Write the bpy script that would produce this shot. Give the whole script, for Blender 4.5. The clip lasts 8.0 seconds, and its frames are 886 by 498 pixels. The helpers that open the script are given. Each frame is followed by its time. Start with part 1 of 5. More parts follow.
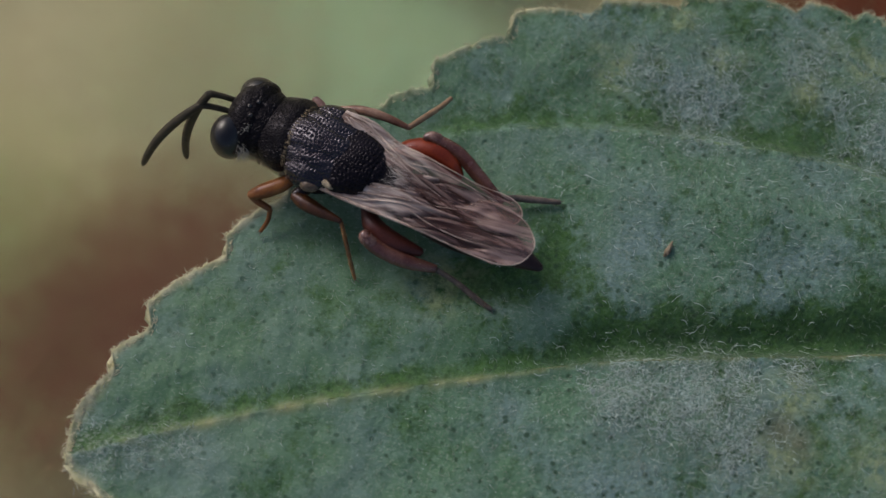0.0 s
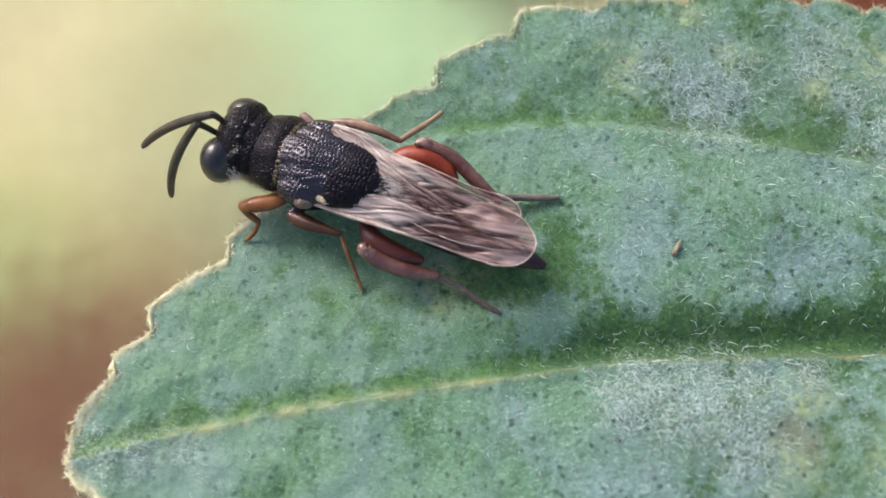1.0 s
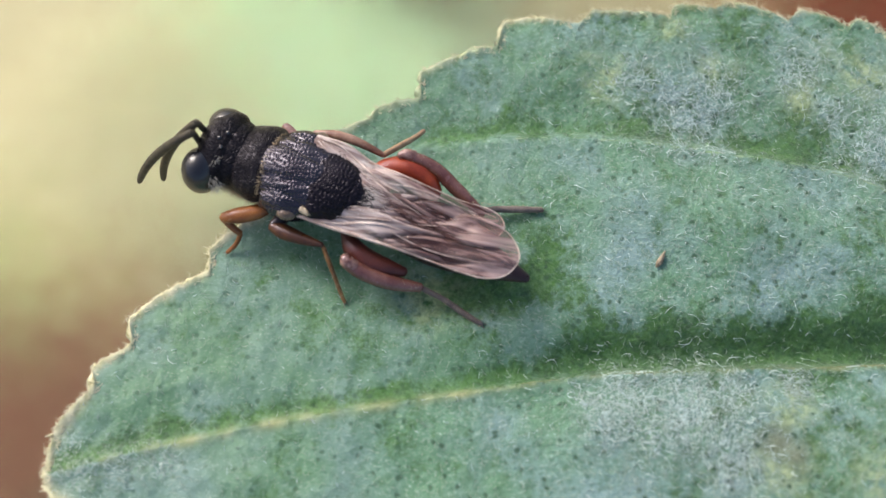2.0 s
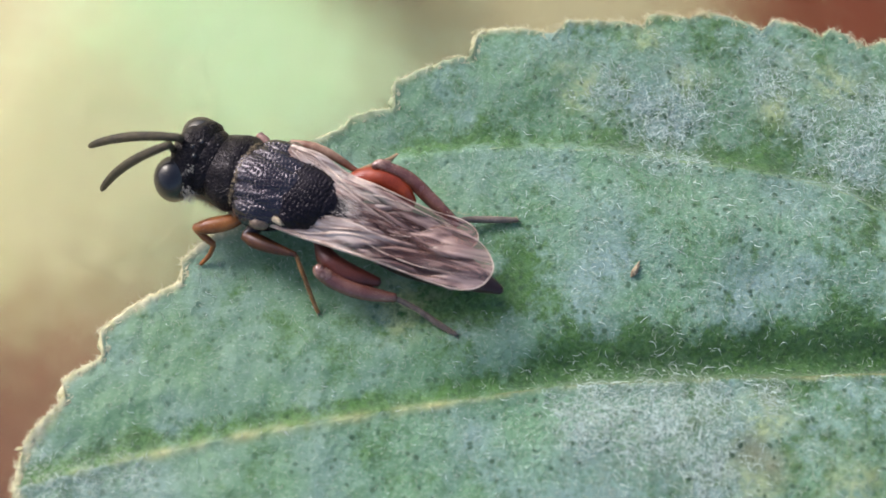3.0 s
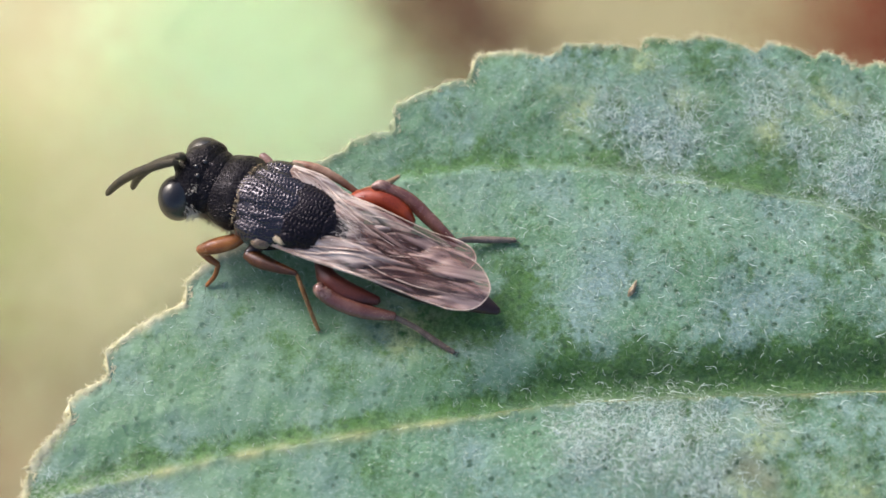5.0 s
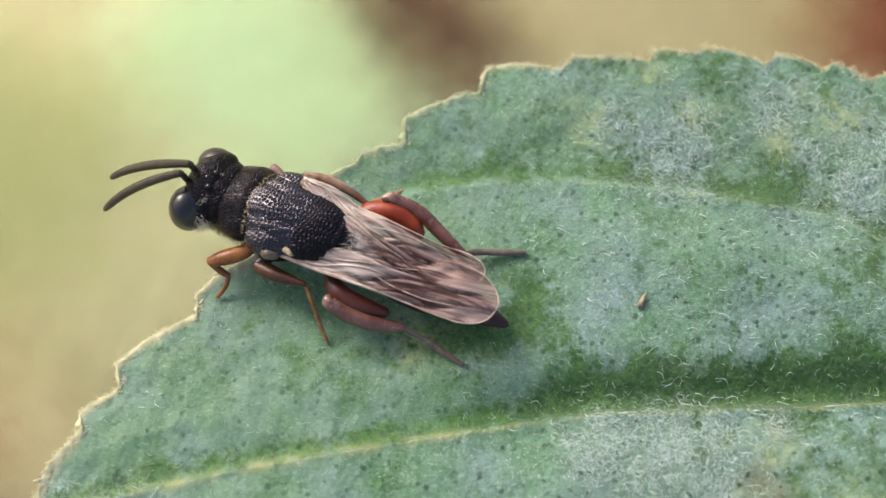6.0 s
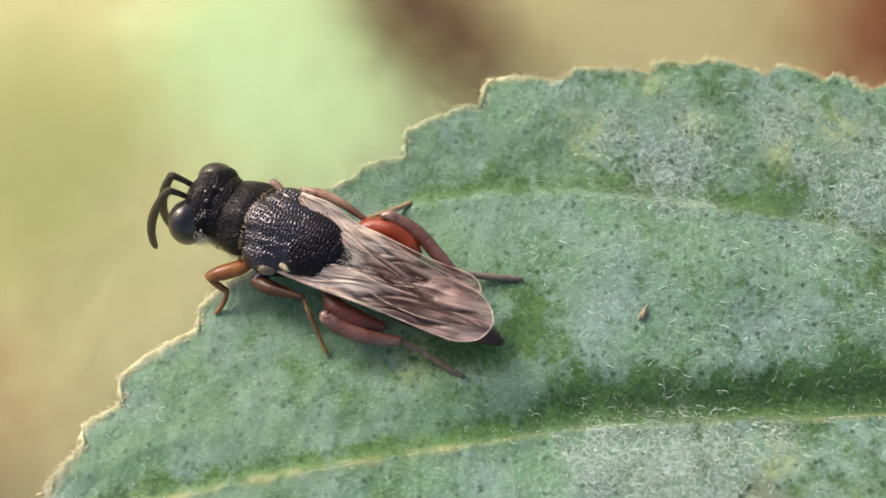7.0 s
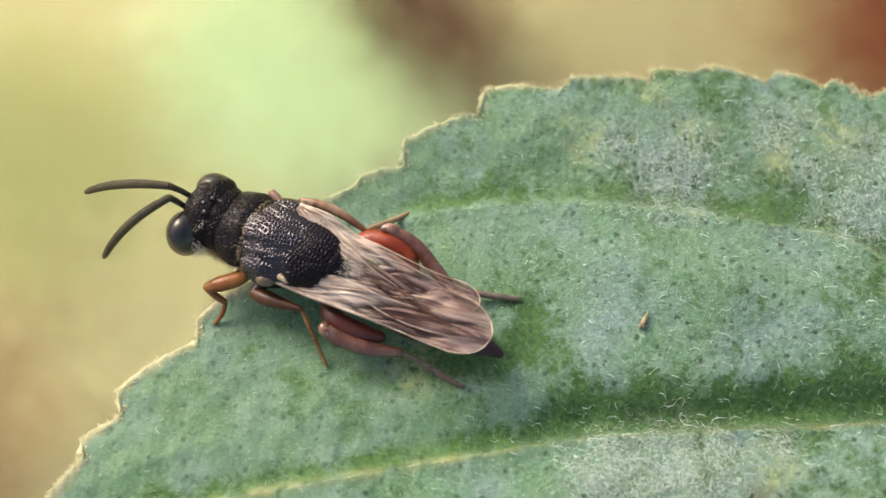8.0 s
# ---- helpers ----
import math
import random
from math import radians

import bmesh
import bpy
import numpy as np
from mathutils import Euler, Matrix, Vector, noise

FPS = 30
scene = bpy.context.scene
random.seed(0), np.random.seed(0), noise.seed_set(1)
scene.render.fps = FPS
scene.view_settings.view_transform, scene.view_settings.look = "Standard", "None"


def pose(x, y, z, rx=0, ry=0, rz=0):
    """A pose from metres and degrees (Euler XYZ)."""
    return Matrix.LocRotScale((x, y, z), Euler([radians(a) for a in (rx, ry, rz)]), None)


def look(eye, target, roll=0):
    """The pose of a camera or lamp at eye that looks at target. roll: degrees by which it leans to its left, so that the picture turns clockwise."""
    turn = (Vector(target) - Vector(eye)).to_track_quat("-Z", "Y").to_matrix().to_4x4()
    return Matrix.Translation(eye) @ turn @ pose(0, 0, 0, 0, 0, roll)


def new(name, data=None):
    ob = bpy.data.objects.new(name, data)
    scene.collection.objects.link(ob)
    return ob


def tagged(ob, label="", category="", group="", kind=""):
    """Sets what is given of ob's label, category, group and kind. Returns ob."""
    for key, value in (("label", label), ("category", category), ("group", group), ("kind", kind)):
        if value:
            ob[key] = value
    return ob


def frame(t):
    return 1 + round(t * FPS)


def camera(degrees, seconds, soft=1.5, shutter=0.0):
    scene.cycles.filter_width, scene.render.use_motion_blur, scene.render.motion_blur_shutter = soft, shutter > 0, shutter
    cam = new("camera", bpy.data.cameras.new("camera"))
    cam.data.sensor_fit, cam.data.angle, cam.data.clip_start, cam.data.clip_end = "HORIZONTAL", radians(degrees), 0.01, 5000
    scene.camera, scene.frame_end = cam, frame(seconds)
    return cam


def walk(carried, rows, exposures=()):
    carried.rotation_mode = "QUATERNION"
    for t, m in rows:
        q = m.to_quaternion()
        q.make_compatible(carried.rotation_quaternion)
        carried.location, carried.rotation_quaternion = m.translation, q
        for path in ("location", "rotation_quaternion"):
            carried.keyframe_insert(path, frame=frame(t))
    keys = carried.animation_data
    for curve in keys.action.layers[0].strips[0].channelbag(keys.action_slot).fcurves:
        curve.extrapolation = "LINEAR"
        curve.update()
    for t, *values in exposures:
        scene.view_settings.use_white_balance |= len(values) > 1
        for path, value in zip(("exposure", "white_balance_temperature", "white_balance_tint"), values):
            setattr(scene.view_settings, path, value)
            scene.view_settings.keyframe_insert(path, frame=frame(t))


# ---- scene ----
MM = 0.001


# ---- camera ----
cam = camera(40.0, 8.0)
cam.data.dof.use_dof = True
cam.data.dof.focus_distance = 0.0216
cam.data.dof.aperture_fstop = 85.0
CAM_ROWS = [
    (0, pose(-0.000543, -0.007156, 0.020820, 17.65, 0.35, 0.98)),
    (0.5, pose(-0.000356, -0.007121, 0.020683, 17.66, 0.97, 1.09)),
    (1, pose(-0.000285, -0.007265, 0.020443, 18.30, 1.35, 0.80)),
    (1.5, pose(-0.000250, -0.007459, 0.020325, 18.95, 1.24, 0.71)),
    (3, pose(-0.000156, -0.007465, 0.020140, 20.07, -0.16, 0.13)),
    (3.5, pose(0.000000, -0.007360, 0.020200, 20.02, -0.00, 0.00)),
    (4, pose(0.000114, -0.007514, 0.020426, 20.32, 0.12, -0.01)),
    (4.5, pose(0.000005, -0.007543, 0.020464, 20.63, 0.25, 0.02)),
    (6, pose(0.000033, -0.007521, 0.020514, 21.41, 0.83, 0.18)),
    (6.5, pose(0.000287, -0.007470, 0.020564, 21.55, 1.54, 0.18)),
    (7, pose(0.000184, -0.007440, 0.020573, 21.75, 1.32, 0.12)),
    (7.5, pose(0.000174, -0.007406, 0.020596, 21.89, 1.34, -0.00)),
    (8, pose(0.000104, -0.007311, 0.020545, 21.92, 1.24, -0.34)),
]
walk(cam, CAM_ROWS, [(0.0, -1.2, 6500, 10), (0.2, -0.85, 6500, 10), (0.4, -0.5, 6500, 10), (0.6, -0.15, 6500, 10), (0.8, 0.14, 6500, 10), (1.0, 0.24, 6500, 10), (1.5, 0.24, 6500, 10), (3.0, 0.28, 6500, 10), (4.5, 0.3, 6500, 10), (6.5, 0.29, 7300, 7), (7.0, 0.30, 7500, 6), (8.0, 0.34, 7900, 4)])

# ---- light: bright overcast sky ----
world = bpy.data.worlds.new("sky")
scene.world = world
world.use_nodes = True
wn = world.node_tree.nodes
sky = wn.new("ShaderNodeTexSky")
sky.sky_type, sky.sun_disc = "NISHITA", False
sky.sun_elevation, sky.sun_rotation = radians(40), radians(-45)
sky.air_density, sky.dust_density, sky.ozone_density = 1.0, 5.0, 1.0
wn["Background"].inputs["Strength"].default_value = 0.15
world.node_tree.links.new(sky.outputs[0], wn["Background"].inputs["Color"])
sun = new("sun", bpy.data.lights.new("sun", "SUN"))
sun.data.energy, sun.data.angle, sun.data.color = 1.9, radians(26), (1.0, 0.97, 0.92)
sun.matrix_world = look((-0.62, 0.62, 0.75), (0, 0, 0))


# ---- materials ----
class Nodes:
    """A small builder for one node material."""

    def __init__(self, name):
        self.mat = bpy.data.materials.new(name)
        self.mat.use_nodes = True
        self.tree = self.mat.node_tree
        self.shader = self.tree.nodes["Principled BSDF"]
        self.out = self.tree.nodes["Material Output"]
        self.space = self.node("ShaderNodeTexCoord").outputs["Object"]

    def node(self, kind, **values):
        n = self.tree.nodes.new(kind)
        for k, v in values.items():
            n.inputs[k.replace("_", " ")].default_value = v
        return n

    def link(self, a, b):
        self.tree.links.new(a, b)

    def noise(self, size, detail=3.0, rough=0.55, stretch=(1, 1, 1)):
        """Noise with features of about size mm."""
        m = self.node("ShaderNodeMapping")
        m.inputs["Scale"].default_value = stretch
        self.link(self.space, m.inputs["Vector"])
        n = self.node("ShaderNodeTexNoise", Scale=1000.0 / size, Detail=detail, Roughness=rough)
        self.link(m.outputs[0], n.inputs["Vector"])
        return n.outputs["Fac"]

    def cells(self, size, feature="F1", output="Distance"):
        n = self.node("ShaderNodeTexVoronoi", Scale=1000.0 / size)
        n.feature = feature
        self.link(self.space, n.inputs["Vector"])
        return n.outputs[output]

    def ramp(self, fac, stops):
        n = self.node("ShaderNodeValToRGB")
        while len(n.color_ramp.elements) < len(stops):
            n.color_ramp.elements.new(0.5)
        for e, (p, c) in zip(n.color_ramp.elements, stops):
            e.position = p
            e.color = (*c, 1) if isinstance(c, tuple) else (c, c, c, 1)
        self.link(fac, n.inputs["Fac"])
        return n.outputs["Color"]

    def mix(self, fac, a, b, mode="MIX"):
        n = self.tree.nodes.new("ShaderNodeMix")
        n.data_type, n.blend_type = "RGBA", mode
        for sock, v in ((n.inputs[0], fac), (n.inputs[6], a), (n.inputs[7], b)):
            if isinstance(v, (int, float)):
                sock.default_value = v
            elif isinstance(v, tuple):
                sock.default_value = (*v, 1)
            else:
                self.link(v, sock)
        return n.outputs[2]

    def math(self, op, a, b=0.0, clamp=False):
        n = self.tree.nodes.new("ShaderNodeMath")
        n.operation, n.use_clamp = op, clamp
        for sock, v in zip(n.inputs, (a, b)):
            if isinstance(v, (int, float)):
                sock.default_value = v
            else:
                self.link(v, sock)
        return n.outputs[0]

    def attribute(self, name):
        n = self.tree.nodes.new("ShaderNodeAttribute")
        n.attribute_name = name
        return n.outputs["Fac"]

    def bump(self, height, depth, strength=1.0, before=None):
        """Relief of depth mm."""
        n = self.node("ShaderNodeBump", Strength=strength, Distance=depth * MM)
        self.link(height, n.inputs["Height"])
        if before:
            self.link(before, n.inputs["Normal"])
        self.link(n.outputs[0], self.shader.inputs["Normal"])
        return n.outputs[0]

    def set(self, **values):
        for k, v in values.items():
            sock = self.shader.inputs[k.replace("_", " ")]
            if isinstance(v, (int, float)):
                sock.default_value = v
            elif isinstance(v, tuple):
                sock.default_value = (*v, 1)
            else:
                self.link(v, sock)
        return self


def chitin(name, dark, light, pit=0.0, gloss=0.35, pit_depth=0.03, patch=0.5, coat=0.1):
    n = Nodes(name)
    col = n.mix(n.ramp(n.noise(patch), [(0.35, 0.0), (0.7, 1.0)]), dark, light)
    col = n.mix(0.25, col, n.ramp(n.noise(0.03), [(0.3, 0.1), (0.7, 0.9)]), "SOFT_LIGHT")
    n.set(Base_Color=col, Roughness=n.ramp(n.noise(0.2), [(0.3, gloss * 0.8), (0.7, min(1.0, gloss * 1.3))]), Specular_IOR_Level=0.5 + 0.5 * coat, Specular_Tint=(0.88, 0.83, 1.0))
    first = n.bump(n.noise(0.04, 2.0), 0.006, 0.6)
    if pit:
        d = n.ramp(n.cells(pit, "DISTANCE_TO_EDGE"), [(0.05, 1.0), (0.30, 0.0)])
        n.bump(d, pit_depth, 1.0, first)
    return n.mat


BLACK_PITTED = chitin("pitted_black_chitin", (0.006, 0.005, 0.009), (0.014, 0.011, 0.018), 0.0, 0.20, 0.0, 0.5, 0.7)
BLACK_FINE = chitin("finely_pitted_black_chitin", (0.004, 0.0035, 0.0045), (0.010, 0.008, 0.010), 0.06, 0.36, 0.016, 0.5, -0.45)
BLACK_DULL = chitin("dull_pitted_black_chitin", (0.006, 0.005, 0.008), (0.014, 0.011, 0.016), 0.0, 0.22, 0.0, 0.5, -0.55)
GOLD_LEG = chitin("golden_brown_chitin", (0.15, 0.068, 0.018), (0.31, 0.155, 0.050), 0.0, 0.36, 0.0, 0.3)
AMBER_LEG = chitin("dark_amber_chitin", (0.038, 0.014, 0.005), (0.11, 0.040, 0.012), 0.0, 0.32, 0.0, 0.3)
BLACK_SMOOTH = chitin("smooth_black_chitin", (0.006, 0.005, 0.006), (0.02, 0.013, 0.012), 0.0, 0.3)
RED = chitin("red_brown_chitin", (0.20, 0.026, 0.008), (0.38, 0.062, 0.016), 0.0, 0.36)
# the red-brown of the near thigh with the wing's shade put into the colour
SHADED_RED = chitin("shaded_red_brown_chitin", (0.06, 0.016, 0.010), (0.12, 0.032, 0.020), 0.0, 0.36)
MAROON = chitin("maroon_brown_chitin", (0.12, 0.042, 0.032), (0.24, 0.115, 0.09), 0.0, 0.22, 0.0, 0.45, 1.0)
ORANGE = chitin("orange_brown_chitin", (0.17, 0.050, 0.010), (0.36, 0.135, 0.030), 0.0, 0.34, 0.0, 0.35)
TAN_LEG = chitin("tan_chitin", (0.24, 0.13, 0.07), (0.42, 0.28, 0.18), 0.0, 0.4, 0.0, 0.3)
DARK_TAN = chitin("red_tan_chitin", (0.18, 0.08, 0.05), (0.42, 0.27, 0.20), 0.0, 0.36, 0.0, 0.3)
GREY_LEG = chitin("grey_brown_chitin", (0.09, 0.07, 0.06), (0.22, 0.18, 0.155), 0.0, 0.45, 0.0, 0.2)
ANTENNA = chitin("olive_black_chitin", (0.040, 0.034, 0.016), (0.095, 0.080, 0.042), 0.03, 0.55, 0.008, 0.2)
KNEE = chitin("pinkish_brown_chitin", (0.13, 0.055, 0.042), (0.36, 0.22, 0.185), 0.0, 0.26, 0.0, 0.12, 0.8)
TEGULA = chitin("dull_brown_chitin", (0.10, 0.07, 0.05), (0.24, 0.18, 0.13), 0.0, 0.4, 0.0, 0.12)


def eye_material():
    n = Nodes("black_compound_eye")
    n.set(Base_Color=n.mix(n.noise(0.4), (0.006, 0.006, 0.009), (0.022, 0.02, 0.028)), Roughness=0.27, Specular_IOR_Level=0.8)
    n.bump(n.cells(0.022), 0.003, 0.5)
    return n.mat


def hair_material(name, a, b, rough=0.5, clear=0.0):
    n = Nodes(name)
    n.set(Base_Color=n.mix(n.noise(0.25), a, b), Roughness=rough, Transmission_Weight=clear)
    return n.mat


EYE = eye_material()
ROSE_HAIR = hair_material("pinkish_silver_hair", (0.60, 0.52, 0.50), (0.92, 0.88, 0.86))
SILK = hair_material("silky_whitish_pile", (0.34, 0.27, 0.25), (0.66, 0.57, 0.55), 0.35)
GOLD_HAIR = hair_material("dull_gold_hair", (0.34, 0.24, 0.13), (0.62, 0.50, 0.34))
PALE_HAIR = hair_material("silvery_hair", (0.58, 0.52, 0.46), (0.82, 0.78, 0.72))
FUZZ = hair_material("grey_green_fuzz", (0.24, 0.34, 0.27), (0.42, 0.50, 0.43))
WHITE_DOWN = hair_material("white_leaf_down", (0.52, 0.68, 0.68), (0.81, 0.93, 0.94))
RIM_HAIR = hair_material("cream_margin_hair", (0.68, 0.65, 0.42), (0.86, 0.82, 0.63))


def wing_material():
    n = Nodes("smoky_wing_membrane")
    u, w = n.attribute("along"), n.attribute("across")
    flat = n.node("ShaderNodeCombineXYZ")
    n.link(u, flat.inputs[0])
    n.link(w, flat.inputs[1])

    def wing_noise(su, sw, detail, warp):
        m = n.node("ShaderNodeMapping")
        m.inputs["Scale"].default_value = (su, sw, 1)
        n.link(flat.outputs[0], m.inputs["Vector"])
        t = n.node("ShaderNodeTexNoise", Scale=1.0, Detail=detail, Roughness=0.6, Distortion=warp)
        n.link(m.outputs[0], t.inputs["Vector"])
        return t.outputs["Fac"]

    broad = wing_noise(2.6, 4.0, 2.0, 1.0)
    streak = wing_noise(3.6, 5.5, 2.0, 1.2)
    hair = wing_noise(45.0, 60.0, 2.0, 0.3)
    crease = n.ramp(streak, [(0.38, 0.0), (0.62, 1.0)])
    # fold hollows darkened in the colour, as shade between the crests
    col = n.mix(crease, (0.14, 0.062, 0.060), (0.54, 0.38, 0.345))
    col = n.mix(n.ramp(broad, [(0.48, 0.0), (0.62, 0.8)]), col, (0.11, 0.048, 0.048))
    # whitish towards the wing base: its glare is painted into the membrane colour
    base = n.ramp(n.math("ADD", u, n.math("MULTIPLY", n.math("ADD", wing_noise(6.0, 8.0, 2.0, 0.5), -0.5), 0.5)), [(0.22, 1.0), (0.56, 0.0)])
    col = n.mix(n.math("MULTIPLY", base, 0.9), col, n.mix(crease, (0.44, 0.31, 0.28), (0.88, 0.79, 0.76)))
    col = n.mix(n.ramp(u, [(0.03, 0.85), (0.13, 0.0)]), col, n.mix(crease, (0.16, 0.085, 0.065), (0.40, 0.27, 0.22)))
    tip = n.ramp(u, [(0.62, 0.0), (0.88, 0.75)])
    col = n.mix(tip, col, n.mix(crease, (0.30, 0.18, 0.175), (0.46, 0.33, 0.32)))
    line = wing_noise(3.0, 26.0, 2.0, 0.6)
    col = n.mix(n.ramp(line, [(0.58, 0.0), (0.68, 0.6)]), col, (0.76, 0.63, 0.58))
    # pleat valleys painted darker, adding to the shade of the modelled folds
    col = n.mix(n.math("MULTIPLY", n.attribute("pleat"), 0.85), col, (0.045, 0.016, 0.018))
    n.set(Base_Color=col, Roughness=n.ramp(broad, [(0.3, 0.18), (0.7, 0.36)]), Specular_IOR_Level=0.8)
    n.bump(hair, 0.008, 0.6, n.bump(streak, 0.05, 0.8))
    clear = n.tree.nodes.new("ShaderNodeBsdfTransparent")
    clear.inputs[0].default_value = (0.82, 0.70, 0.66, 1)
    mixer = n.tree.nodes.new("ShaderNodeMixShader")
    n.link(n.math("MAXIMUM", n.ramp(streak, [(0.36, 0.36), (0.62, 0.84)]), n.math("MULTIPLY", base, 0.93)), mixer.inputs[0])
    n.link(clear.outputs[0], mixer.inputs[1])
    n.link(n.shader.outputs[0], mixer.inputs[2])
    n.link(mixer.outputs[0], n.out.inputs["Surface"])
    return n.mat


WING = wing_material()
VEIN = chitin("wing_vein", (0.40, 0.29, 0.24), (0.74, 0.62, 0.56), 0.0, 0.35, 0.0, 0.3)


def leaf_material():
    n = Nodes("downy_leaf")
    down, rim, wool, stain = (n.attribute(k) for k in ("down", "rim", "wool", "stain"))
    green = n.mix(n.ramp(n.noise(0.5, 4.0, 0.65), [(0.35, 0.0), (0.65, 1.0)]), (0.018, 0.083, 0.016), (0.056, 0.165, 0.030))
    green = n.mix(n.ramp(n.noise(0.09, 4.0, 0.75), [(0.46, 0.0), (0.62, 0.8)]), green, (0.105, 0.225, 0.085))
    green = n.mix(n.ramp(n.noise(0.12, 4.0, 0.75), [(0.38, 0.7), (0.50, 0.0)]), green, (0.012, 0.055, 0.014))
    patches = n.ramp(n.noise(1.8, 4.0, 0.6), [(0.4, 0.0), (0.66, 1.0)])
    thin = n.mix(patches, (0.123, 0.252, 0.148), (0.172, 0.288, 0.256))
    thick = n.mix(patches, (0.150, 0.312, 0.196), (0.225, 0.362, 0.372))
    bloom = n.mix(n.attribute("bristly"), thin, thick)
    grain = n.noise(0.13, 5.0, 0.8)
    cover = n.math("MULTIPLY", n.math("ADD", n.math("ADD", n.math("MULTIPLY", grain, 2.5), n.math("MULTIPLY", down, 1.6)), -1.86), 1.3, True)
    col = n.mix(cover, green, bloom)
    col = n.mix(n.math("MULTIPLY", n.ramp(n.noise(0.16, 5.0, 0.75), [(0.40, 0.9), (0.54, 0.0)]), n.math("ADD", n.math("MULTIPLY", n.attribute("bristly"), 0.3), 0.25)), col, (0.045, 0.14, 0.060))
    speck = n.ramp(n.noise(0.075, 4.0, 0.75, (1, 1.7, 1)), [(0.55, 0.0), (0.64, 1.0)])
    col = n.mix(n.math("MULTIPLY", n.math("MULTIPLY", speck, cover), n.math("ADD", n.math("MULTIPLY", n.attribute("bristly"), 0.3), 0.3)), col, (0.46, 0.56, 0.50))
    col = n.mix(n.math("MULTIPLY", wool, n.ramp(n.noise(0.075, 4.0, 0.72, (1, 1.6, 1)), [(0.46, 0.0), (0.62, 0.6)])), col, (0.52, 0.60, 0.59))
    blotch = n.ramp(n.noise(0.28, 4.0, 0.75), [(0.38, 0.0), (0.62, 0.85)])
    col = n.mix(n.math("MULTIPLY", stain, blotch), col, (0.46, 0.56, 0.31))
    col = n.mix(n.math("MULTIPLY", n.attribute("scar"), 0.75), col, n.mix(n.noise(0.12, 4.0, 0.7), (0.15, 0.17, 0.11), (0.26, 0.27, 0.20)))
    # dark gland dots
    flat = n.node("ShaderNodeTexVoronoi", Scale=1000.0 / 0.30, Randomness=1.0)
    flat.voronoi_dimensions = "2D"
    shake = n.node("ShaderNodeTexNoise", Scale=9000.0, Detail=2.0)
    n.link(n.space, shake.inputs["Vector"])
    n.link(n.mix(0.00008, n.space, shake.outputs["Color"], "ADD"), flat.inputs["Vector"])
    wide = n.math("MULTIPLY", n.ramp(n.noise(0.45, 1.0), [(0.34, 0.0), (0.60, 1.0)]), 0.135)
    soft = n.math("SUBTRACT", n.math("MULTIPLY", wide, 1.6), flat.outputs["Distance"])
    dot = n.math("MULTIPLY", soft, 8.0, True)
    col = n.mix(n.math("MULTIPLY", dot, n.math("ADD", n.math("MULTIPLY", n.attribute("bristly"), 0.30), 0.54)), col, (0.016, 0.070, 0.028))
    col = n.mix(n.attribute("rib"), col, n.mix(n.ramp(n.noise(0.3, 3.0, 0.65), [(0.35, 0.0), (0.65, 1.0)]), (0.22, 0.29, 0.11), (0.42, 0.43, 0.25)))
    col = n.mix(rim, col, n.mix(n.ramp(n.noise(0.25), [(0.35, 0.0), (0.65, 1.0)]), (0.58, 0.55, 0.30), (0.82, 0.77, 0.54)))
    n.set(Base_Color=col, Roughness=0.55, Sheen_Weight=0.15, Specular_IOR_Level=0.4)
    a = n.bump(n.noise(0.35, 3.0), 0.06, 0.7)
    b = n.bump(n.noise(0.085, 4.0, 0.75), 0.068, 1.0, a)
    n.link(n.math("ADD", n.math("MULTIPLY", n.attribute("bristly"), 0.65), 0.35), b.node.inputs["Strength"])
    n.bump(dot, -0.008, 0.5, b)
    return n.mat


LEAF = leaf_material()


def soft_material(name, a, b, size, c=None):
    n = Nodes(name)
    col = n.mix(n.ramp(n.noise(size, 2.0), [(0.35, 0.0), (0.65, 1.0)]), a, b)
    if c:
        col = n.mix(n.ramp(n.noise(size * 0.3, 3.0), [(0.5, 0.0), (0.7, 0.6)]), col, c)
    n.set(Base_Color=col, Roughness=0.7)
    n.bump(n.noise(size * 0.1), size * 0.02, 0.5)
    return n.mat


# ---- building helpers (all lengths in mm) ----
def part(name, bm, material, parent=None, label="", smooth=True):
    me = bpy.data.meshes.new(name)
    bmesh.ops.scale(bm, vec=(MM, MM, MM), verts=bm.verts)
    bm.to_mesh(me)
    bm.free()
    if smooth:
        me.polygons.foreach_set("use_smooth", [True] * len(me.polygons))
    me.materials.append(material)
    ob = new(name, me)
    ob.parent = parent
    if label:
        tagged(ob, label)
    return ob


def empty(name, m):
    ob = new(name)
    ob.empty_display_size = 0.002
    ob.matrix_world = m
    return ob


def spline(points, count):
    """Catmull-Rom through the points, evenly in parameter."""
    P = [Vector(p) for p in points]
    P = [2 * P[0] - P[1], *P, 2 * P[-1] - P[-2]]
    out, n = [], len(P) - 3
    for i in range(count):
        u = i / (count - 1) * n
        k = min(int(u), n - 1)
        u -= k
        a, b, c, d = P[k:k + 4]
        out.append(0.5 * (2 * b + (c - a) * u + (2 * a - 5 * b + 4 * c - d) * u * u + (3 * b - 3 * c + d - a) * u ** 3))
    return out


